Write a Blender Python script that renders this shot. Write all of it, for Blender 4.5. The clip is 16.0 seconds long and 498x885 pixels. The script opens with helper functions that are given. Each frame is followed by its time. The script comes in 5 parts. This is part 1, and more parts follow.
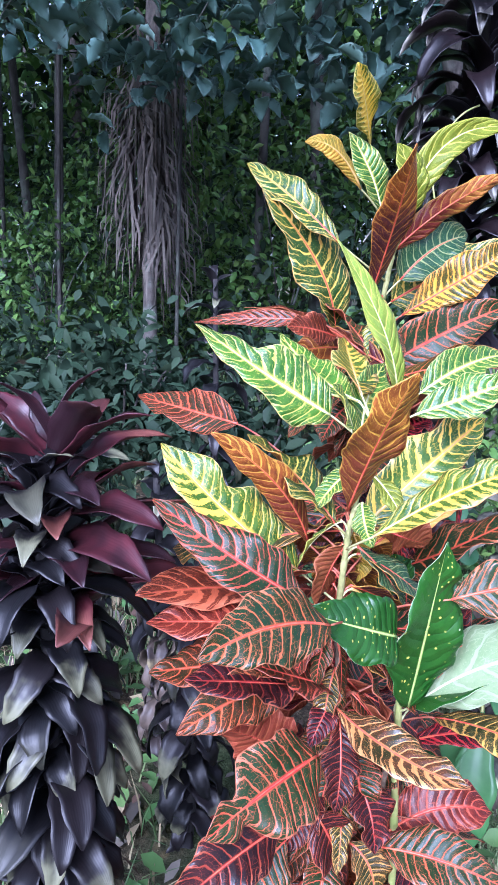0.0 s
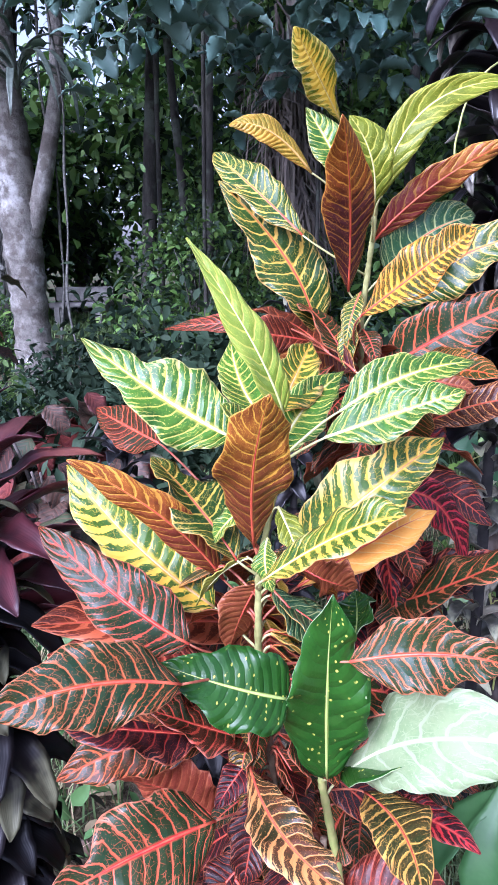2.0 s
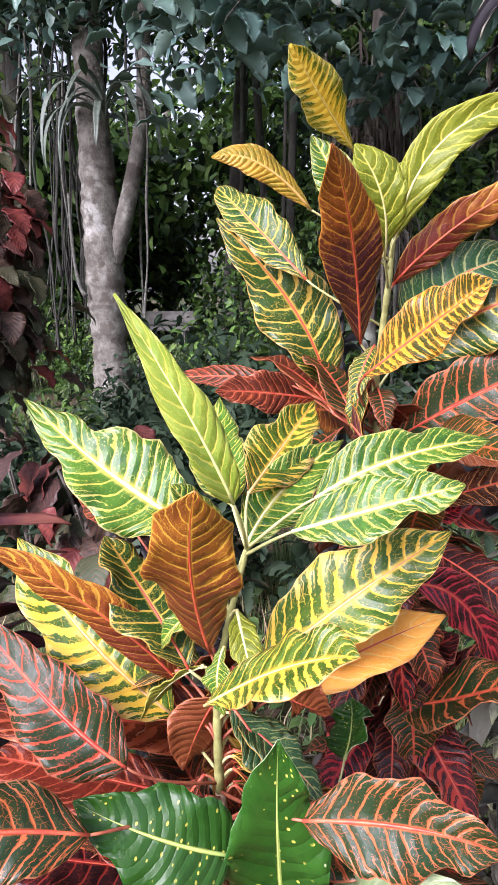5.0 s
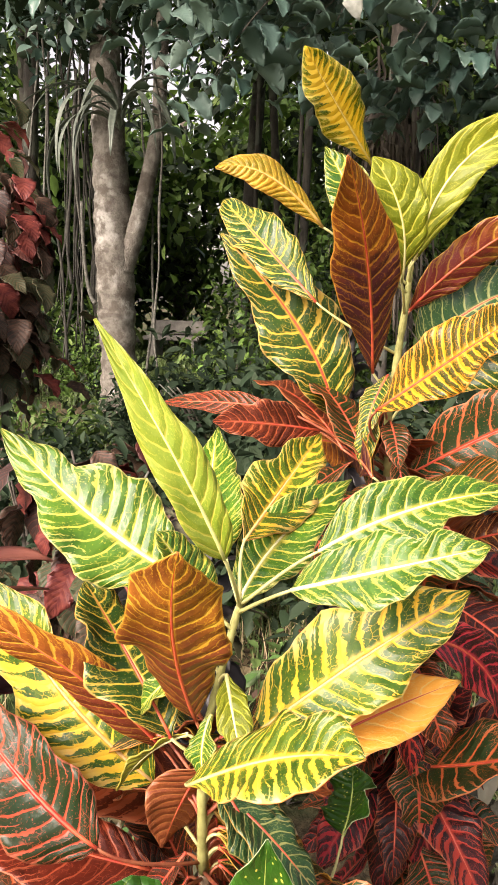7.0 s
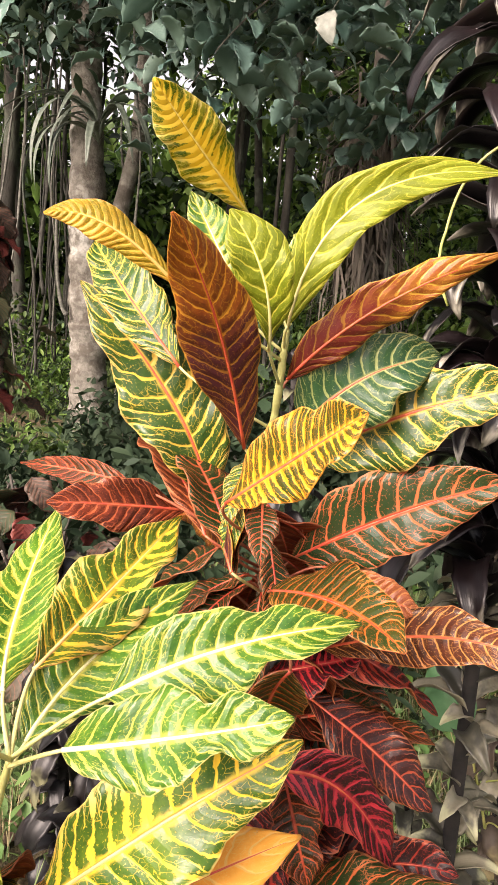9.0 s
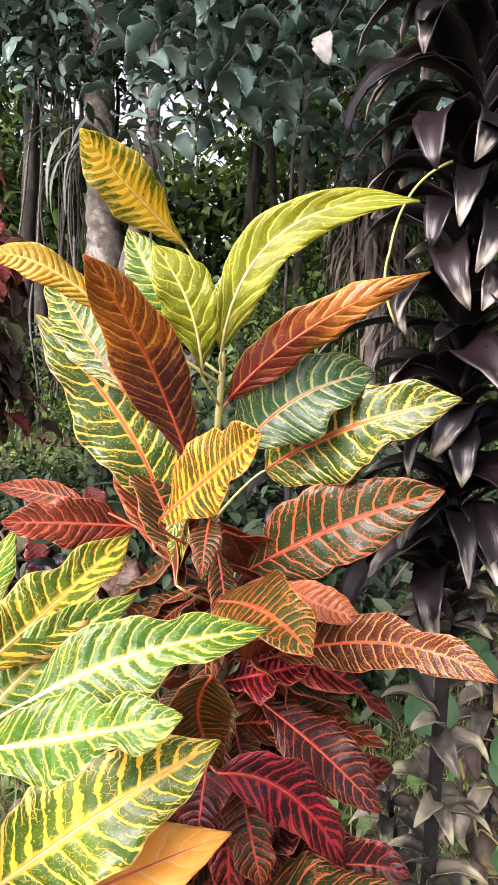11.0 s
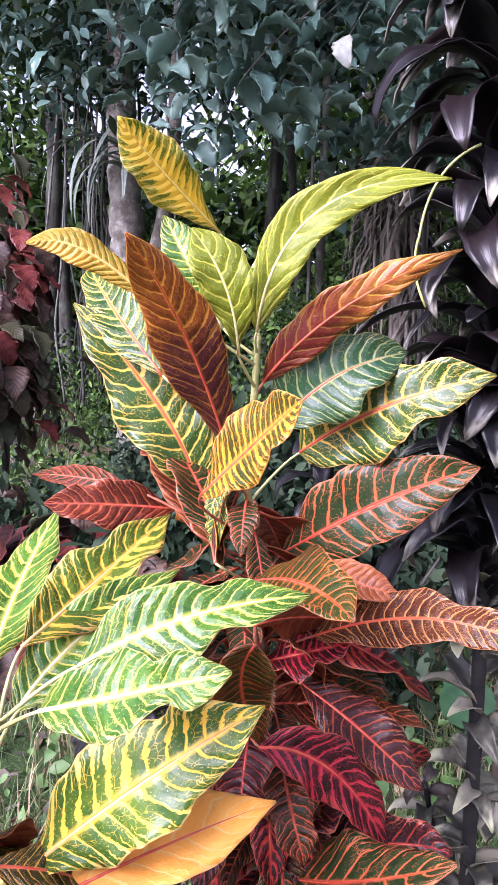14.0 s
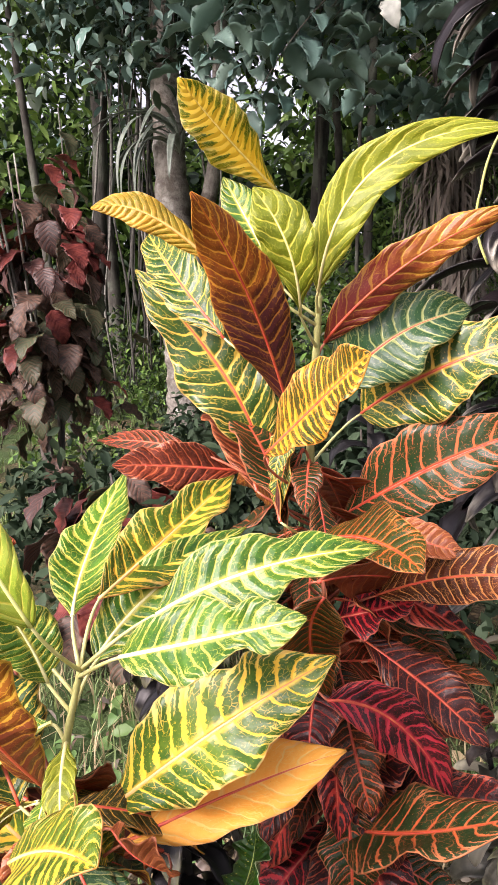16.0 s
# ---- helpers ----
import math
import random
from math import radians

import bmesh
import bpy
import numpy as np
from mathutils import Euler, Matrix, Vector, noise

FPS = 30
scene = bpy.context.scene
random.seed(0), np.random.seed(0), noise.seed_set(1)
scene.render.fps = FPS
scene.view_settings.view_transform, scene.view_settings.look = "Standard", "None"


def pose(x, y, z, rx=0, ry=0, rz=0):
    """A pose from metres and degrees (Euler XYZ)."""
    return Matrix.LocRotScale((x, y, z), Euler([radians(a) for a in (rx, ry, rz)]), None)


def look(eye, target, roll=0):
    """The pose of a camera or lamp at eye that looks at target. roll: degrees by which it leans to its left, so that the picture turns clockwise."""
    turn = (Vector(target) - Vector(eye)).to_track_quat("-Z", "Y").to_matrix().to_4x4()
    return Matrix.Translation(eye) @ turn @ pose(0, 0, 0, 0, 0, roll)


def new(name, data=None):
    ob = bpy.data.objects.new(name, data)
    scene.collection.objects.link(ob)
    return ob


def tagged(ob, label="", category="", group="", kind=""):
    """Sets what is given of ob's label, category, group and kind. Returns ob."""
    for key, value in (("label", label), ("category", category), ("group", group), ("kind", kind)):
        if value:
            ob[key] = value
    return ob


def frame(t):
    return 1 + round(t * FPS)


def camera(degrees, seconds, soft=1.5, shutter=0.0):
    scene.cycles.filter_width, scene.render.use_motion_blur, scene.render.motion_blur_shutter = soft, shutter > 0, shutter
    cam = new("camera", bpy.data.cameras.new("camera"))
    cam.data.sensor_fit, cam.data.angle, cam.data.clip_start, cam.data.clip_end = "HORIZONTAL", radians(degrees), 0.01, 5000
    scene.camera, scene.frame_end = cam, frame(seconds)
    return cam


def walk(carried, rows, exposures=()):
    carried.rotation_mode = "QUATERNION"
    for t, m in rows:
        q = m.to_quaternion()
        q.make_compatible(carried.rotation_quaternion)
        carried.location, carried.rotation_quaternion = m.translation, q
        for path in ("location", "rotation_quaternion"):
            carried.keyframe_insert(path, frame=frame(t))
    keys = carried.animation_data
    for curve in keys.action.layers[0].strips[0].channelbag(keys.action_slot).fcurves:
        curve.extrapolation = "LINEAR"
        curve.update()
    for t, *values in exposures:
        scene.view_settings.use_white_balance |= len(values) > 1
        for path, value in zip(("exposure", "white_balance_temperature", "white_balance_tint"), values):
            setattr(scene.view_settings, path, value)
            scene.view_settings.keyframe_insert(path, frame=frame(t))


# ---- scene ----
LENS = 38.87
cam = camera(LENS, 16.0)
# seconds, x, y, z, yaw, pitch, roll
ROWS = [
    (0.0, -0.0094, 0.0094, 1.2939, -0.90, -14.26, 1.93),
    (0.5, 0.0729, 0.0819, 1.3014, 0.96, -14.72, 1.27),
    (1.0, 0.1371, 0.1455, 1.2921, 4.66, -15.02, 0.75),
    (1.5, 0.2266, 0.1609, 1.3108, 9.90, -15.36, -1.48),
    (2.0, 0.3000, 0.1500, 1.3075, 13.75, -15.05, -1.40),
    (2.5, 0.3454, 0.1451, 1.2646, 14.44, -20.28, -2.30),
    (3.0, 0.3737, 0.1134, 1.2470, 14.79, -20.70, -1.08),
    (3.5, 0.3796, 0.0982, 1.2652, 17.07, -18.63, -2.30),
    (4.0, 0.3985, 0.1481, 1.3248, 19.74, -13.04, -2.54),
    (4.2, 0.3911, 0.1838, 1.3270, 19.62, -12.49, -1.95),
    (6.3, 0.3711, 0.4090, 1.3385, 22.54, -13.96, -0.54),
    (6.5, 0.3691, 0.3928, 1.3341, 22.55, -13.19, -0.92),
    (7.0, 0.3587, 0.3831, 1.3415, 21.28, -12.18, 0.48),
    (7.5, 0.3602, 0.4127, 1.3713, 19.12, -10.97, 0.87),
    (8.0, 0.3940, 0.4551, 1.3783, 18.59, -10.65, 1.34),
    (8.5, 0.4373, 0.4970, 1.3836, 19.35, -10.73, 1.37),
    (9.0, 0.4355, 0.5339, 1.3908, 19.80, -11.02, 3.08),
    (9.5, 0.4527, 0.5377, 1.3938, 19.75, -10.75, 3.39),
    (9.7, 0.4685, 0.5338, 1.3976, 20.80, -10.60, 2.50),
    (11.8, 0.5364, 0.5280, 1.4116, 22.23, -9.64, 0.73),
    (12.0, 0.4760, 0.5220, 1.4184, 20.14, -9.67, 2.91),
    (12.5, 0.5136, 0.5376, 1.4100, 21.35, -9.17, 1.96),
    (13.0, 0.5872, 0.5427, 1.3799, 23.57, -8.49, -0.39),
    (13.5, 0.5375, 0.5093, 1.3876, 23.86, -8.95, -0.25),
    (14.0, 0.5237, 0.5117, 1.3776, 24.17, -9.22, -0.30),
    (14.5, 0.5378, 0.5042, 1.3575, 25.46, -8.92, -1.17),
    (15.0, 0.4875, 0.4939, 1.3653, 25.27, -9.86, -1.52),
    (15.5, 0.4662, 0.5031, 1.3695, 25.06, -11.10, -0.35),
    (16.0, 0.5140, 0.4966, 1.3633, 28.18, -11.07, -1.90),
]
EXPOSURES = [(0.0, 1.43, 4700, 30), (1.0, 1.38, 5000, 35), (2.0, 1.34, 4950, 33), (4.2, 1.22, 5100, 32), (6.3, 1.30, 7400, 22), (8.0, 1.46, 7500, 23), (9.7, 1.50, 7500, 25), (11.8, 1.52, 6300, 34), (12.5, 1.54, 6700, 33), (13.0, 1.44, 5500, 39), (13.5, 1.54, 5400, 40), (14.5, 1.57, 6000, 36), (16.0, 1.42, 6700, 28)]
walk(cam, [(t, pose(x, y, z, 90 + pitch, 0, yaw) @ pose(0, 0, 0, 0, 0, roll)) for t, x, y, z, yaw, pitch, roll in ROWS], EXPOSURES)

# ---- light: bright hazy sky over a clearing, trees closing it off ahead ----
world = bpy.data.worlds.new("sky")
scene.world = world
world.use_nodes = True
wt = world.node_tree
sky = wt.nodes.new("ShaderNodeTexSky")
sky.sky_type = "NISHITA"
sky.sun_disc = False
sky.sun_elevation = radians(38)
sky.sun_rotation = radians(200)
sky.air_density, sky.dust_density = 1.2, 3.0
wt.nodes["Background"].inputs[1].default_value = 0.105
haze = wt.nodes.new("ShaderNodeHueSaturation")
haze.inputs["Saturation"].default_value = 0.4
wt.links.new(sky.outputs[0], haze.inputs["Color"])
wt.links.new(haze.outputs[0], wt.nodes["Background"].inputs[0])
sun = bpy.data.lights.new("sun", "SUN")
sun.energy, sun.angle, sun.color = 3.7, radians(45), (1.0, 0.96, 0.9)
new("sun", sun).matrix_world = look((-0.9, -1.8, 3.3), (0.2, 1.0, 1.0))


# ---- node helpers ----
class Tree:
    def __init__(self, name):
        self.m = bpy.data.materials.new(name)
        self.m.use_nodes = True
        self.t = self.m.node_tree
        self.bsdf = self.t.nodes["Principled BSDF"]

    def put(self, sock, v):
        if isinstance(v, (int, float)):
            sock.default_value = v
        elif isinstance(v, tuple):
            sock.default_value = (*v, 1.0) if len(v) == 3 and len(sock.default_value) == 4 else v
        else:
            self.t.links.new(v, sock)

    def math(self, op, a, b=0.0, c=0.0, clamp=False):
        n = self.t.nodes.new("ShaderNodeMath")
        n.operation, n.use_clamp = op, clamp
        for s, v in zip(n.inputs, (a, b, c)):
            self.put(s, v)
        return n.outputs[0]

    def step(self, x, lo, hi):
        n = self.t.nodes.new("ShaderNodeMapRange")
        n.interpolation_type = "SMOOTHSTEP"
        for s, v in zip(n.inputs, (x, lo, hi, 0.0, 1.0)):
            self.put(s, v)
        return n.outputs[0]

    def mix(self, f, a, b, kind="MIX"):
        n = self.t.nodes.new("ShaderNodeMix")
        n.data_type, n.blend_type = "RGBA", kind
        self.put(n.inputs[0], f)
        self.put(n.inputs[6], a)
        self.put(n.inputs[7], b)
        return n.outputs[2]

    def noise(self, vec, scale, detail=3.0, rough=0.55):
        n = self.t.nodes.new("ShaderNodeTexNoise")
        n.inputs["Scale"].default_value, n.inputs["Detail"].default_value, n.inputs["Roughness"].default_value = scale, detail, rough
        self.t.links.new(vec, n.inputs["Vector"])
        return n.outputs[0]

    def voronoi(self, vec, scale, feature="F1"):
        n = self.t.nodes.new("ShaderNodeTexVoronoi")
        n.feature = feature
        n.inputs["Scale"].default_value = scale
        self.t.links.new(vec, n.inputs["Vector"])
        return n.outputs[0]

    def coord(self, kind="Object"):
        return self.t.nodes.new("ShaderNodeTexCoord").outputs[kind]

    def random(self):
        return self.t.nodes.new("ShaderNodeObjectInfo").outputs["Random"]

    def island(self):
        return self.t.nodes.new("ShaderNodeNewGeometry").outputs["Random Per Island"]

    def bump(self, h, strength, dist=0.002):
        n = self.t.nodes.new("ShaderNodeBump")
        n.inputs["Strength"].default_value, n.inputs["Distance"].default_value = strength, dist
        self.t.links.new(h, n.inputs["Height"])
        self.t.links.new(n.outputs[0], self.bsdf.inputs["Normal"])

    def done(self, colour, rough, spec=0.5, translucent=0.0, coat=0.0):
        self.put(self.bsdf.inputs["Base Color"], colour)
        self.put(self.bsdf.inputs["Roughness"], rough)
        self.bsdf.inputs["Specular IOR Level"].default_value = spec
        self.bsdf.inputs["Coat Weight"].default_value = coat
        self.bsdf.inputs["Coat Roughness"].default_value = 0.22
        if translucent:
            tr = self.t.nodes.new("ShaderNodeBsdfTranslucent")
            self.put(tr.inputs[0], colour)
            mx = self.t.nodes.new("ShaderNodeMixShader")
            mx.inputs[0].default_value = translucent
            self.t.links.new(self.bsdf.outputs[0], mx.inputs[1])
            self.t.links.new(tr.outputs[0], mx.inputs[2])
            self.t.links.new(mx.outputs[0], self.t.nodes["Material Output"].inputs[0])
        return self.m


def leaf_coords(g):
    """Along the midrib 0..1, distance from it 0..1, side -1/1 and a vector that differs from leaf to leaf."""
    uv = g.coord("UV")
    sep = g.t.nodes.new("ShaderNodeSeparateXYZ")
    g.t.links.new(uv, sep.inputs[0])
    u, v = sep.outputs[0], sep.outputs[1]
    s = g.math("SUBTRACT", v, 0.5)
    a = g.math("MULTIPLY", g.math("ABSOLUTE", s), 2.0)
    r = g.random()
    comb = g.t.nodes.new("ShaderNodeCombineXYZ")
    g.put(comb.inputs[0], g.math("MULTIPLY", u, 3.0))
    g.put(comb.inputs[1], v)
    g.put(comb.inputs[2], g.math("MULTIPLY", r, 40.0))
    return u, a, g.math("SIGN", s), comb.outputs[0], r


def croton(name, blade, blade_2, vein, rib, width, edge, patch=0.35, veins=14.5, gloss=0.22, spots=0.0, tr=0.35, foot=None, halo=0.5, core=0.0, spec=0.55):
    """Croton leaf: thin forking lateral veins, uneven islands of blade colour between them, flecks, a coloured rib and margin; foot tints the stalk half."""
    g = Tree(name)
    u, a, side, vec, r = leaf_coords(g)
    n1 = g.noise(vec, 1.9, 2.0)
    n2 = g.noise(vec, 4.5, 3.0)
    n3 = g.noise(vec, 13.0, 3.0, 0.65)
    # lateral veins run out and forward from the midrib, unevenly spaced
    ph = g.math("SUBTRACT", g.math("MULTIPLY", u, veins * 0.86), g.math("MULTIPLY", g.math("POWER", a, 1.5), 1.7))
    ph = g.math("ADD", ph, g.math("ADD", g.math("MULTIPLY", n1, 0.9), g.math("MULTIPLY", n2, 0.3)))
    ph = g.math("ADD", ph, g.math("ADD", g.math("MULTIPLY", side, 0.27), g.math("MULTIPLY", r, 7.0)))
    tri = g.math("ABSOLUTE", g.math("SUBTRACT", g.math("MULTIPLY", g.math("FRACT", ph), 2.0), 1.0))
    tri2 = g.math("ABSOLUTE", g.math("SUBTRACT", g.math("MULTIPLY", g.math("FRACT", g.math("ADD", g.math("MULTIPLY", ph, 2.0), g.math("MULTIPLY", n2, 1.3))), 2.0), 1.0))
    # a second set of coordinates that follows the veins
    along = g.t.nodes.new("ShaderNodeCombineXYZ")
    g.put(along.inputs[0], g.math("MULTIPLY", ph, 0.9))
    g.put(along.inputs[1], g.math("MULTIPLY", g.math("MULTIPLY", a, side), 2.4))
    g.put(along.inputs[2], g.math("MULTIPLY", r, 23.0))
    isle = g.math("SUBTRACT", g.noise(along.outputs[0], 1.25, 3.0, 0.6), 0.5)
    crumb = g.math("SUBTRACT", g.noise(along.outputs[0], 5.5, 3.0, 0.65), 0.5)
    one_side = g.math("MULTIPLY", side, g.math("SUBTRACT", g.math("FRACT", g.math("MULTIPLY", r, 31.7)), 0.5))
    big = g.math("MULTIPLY", g.math("ADD", g.math("SUBTRACT", n1, 0.5), g.math("MULTIPLY", one_side, 0.55)), patch * 2.2)
    lim = g.math("ADD", g.math("SUBTRACT", width, 0.17), big)
    lim = g.math("ADD", lim, g.math("ADD", g.math("MULTIPLY", isle, 1.5), g.math("MULTIPLY", crumb, 0.75)))
    lim = g.math("ADD", lim, g.math("MULTIPLY", g.step(a, 0.72, 1.0), 0.16))
    if core:
        lim = g.math("ADD", lim, g.math("MULTIPLY", g.math("SUBTRACT", 0.6, a), core))
    lines = g.math("SUBTRACT", 1.0, g.step(tri, g.math("SUBTRACT", lim, 0.06), g.math("ADD", lim, 0.06)))
    # each vein is also a thin line, tapering to the margin
    thin = g.math("MULTIPLY", g.math("ADD", 0.07, g.math("MULTIPLY", n3, 0.22)), g.math("SUBTRACT", 1.25, g.math("MULTIPLY", a, 0.6)))
    lines = g.math("MAXIMUM", lines, g.math("SUBTRACT", 1.0, g.step(tri, g.math("MULTIPLY", thin, 0.5), thin)))
    fork = g.math("SUBTRACT", 1.0, g.step(tri2, 0.1, 0.22))
    lines = g.math("MAXIMUM", lines, g.math("MULTIPLY", g.math("MULTIPLY", fork, 0.85), g.step(g.math("ADD", a, g.math("MULTIPLY", crumb, 0.9)), 0.55, 0.72)))
    # crumbs of vein colour, a fine net, and a bright zone along the midrib
    fleck = g.step(g.noise(vec, 38.0, 2.0), 0.62, 0.68)
    lines = g.math("MAXIMUM", lines, g.math("MULTIPLY", fleck, 0.5))
    net = g.math("SUBTRACT", 1.0, g.step(g.voronoi(along.outputs[0], 2.6, "DISTANCE_TO_EDGE"), 0.012, 0.05))
    lines = g.math("MAXIMUM", lines, g.math("MULTIPLY", g.math("MULTIPLY", net, g.step(g.noise(vec, 4.0, 1.0), 0.46, 0.6)), 0.55))
    flare = g.math("SUBTRACT", 1.0, g.step(a, 0.03, g.math("ADD", 0.06, g.math("MULTIPLY", n3, width * halo))))
    lines = g.math("MAXIMUM", lines, g.math("MULTIPLY", flare, 0.85))
    if spots:
        sp = g.voronoi(vec, 8.0)
        lines = g.math("MAXIMUM", g.math("SUBTRACT", 1.0, g.step(sp, 0.15, 0.22)), 0.0)
        lines = g.math("MULTIPLY", lines, g.step(g.noise(vec, 5.0, 1.0), 0.42, 0.5))
    base = g.mix(g.step(g.math("ADD", g.math("MULTIPLY", n1, 0.6), g.math("MULTIPLY", n3, 0.4)), 0.36, 0.62), blade, blade_2)
    v2 = g.mix(g.math("MULTIPLY", g.step(a, 0.45, 1.0), g.step(g.noise(vec, 3.1, 2.0), 0.35, 0.65)), vein, edge)
    if foot:
        low = g.math("SUBTRACT", 1.0, g.step(g.math("ADD", u, g.math("MULTIPLY", g.math("SUBTRACT", n2, 0.5), 0.5)), 0.38, 0.66))
        base = g.mix(low, base, foot)
        lines = g.math("MULTIPLY", lines, g.math("SUBTRACT", 1.0, g.math("MULTIPLY", low, 0.55)))
    col = g.mix(lines, base, v2)
    mar = g.math("ADD", 0.92, g.math("MULTIPLY", n3, 0.07))
    col = g.mix(g.math("MULTIPLY", g.step(a, mar, g.math("ADD", mar, 0.03)), 0.8), col, edge)
    ribm = g.math("SUBTRACT", 1.0, g.step(a, g.math("MULTIPLY", g.math("SUBTRACT", 1.25, u), 0.03), g.math("MULTIPLY", g.math("SUBTRACT", 1.25, u), 0.06)))
    col = g.mix(ribm, col, rib)
    # dry freckles and a dull worn bloom
    dirt = g.step(g.noise(vec, 22.0, 4.0, 0.7), 0.66, 0.74)
    col = g.mix(g.math("MULTIPLY", dirt, 0.4), col, (0.16, 0.09, 0.04))
    hsv = g.t.nodes.new("ShaderNodeHueSaturation")
    g.put(hsv.inputs["Color"], col)
    g.put(hsv.inputs["Value"], g.math("ADD", 0.86, g.math("MULTIPLY", r, 0.28)))
    g.put(hsv.inputs["Hue"], g.math("ADD", 0.492, g.math("MULTIPLY", g.math("FRACT", g.math("MULTIPLY", r, 13.7)), 0.016)))
    # blade puckers between the veins
    h = g.math("ADD", g.math("MULTIPLY", g.math("POWER", tri, 0.6), 0.9), g.math("MULTIPLY", n1, 0.6))
    h = g.math("SUBTRACT", g.math("ADD", h, g.math("MULTIPLY", crumb, 0.25)), g.math("MULTIPLY", ribm, 0.8))
    g.bump(h, 0.5, 0.003)
    rough = g.math("ADD", gloss, g.math("MULTIPLY", g.noise(vec, 14.0), 0.2))
    return g.done(hsv.outputs[0], rough, spec, tr)


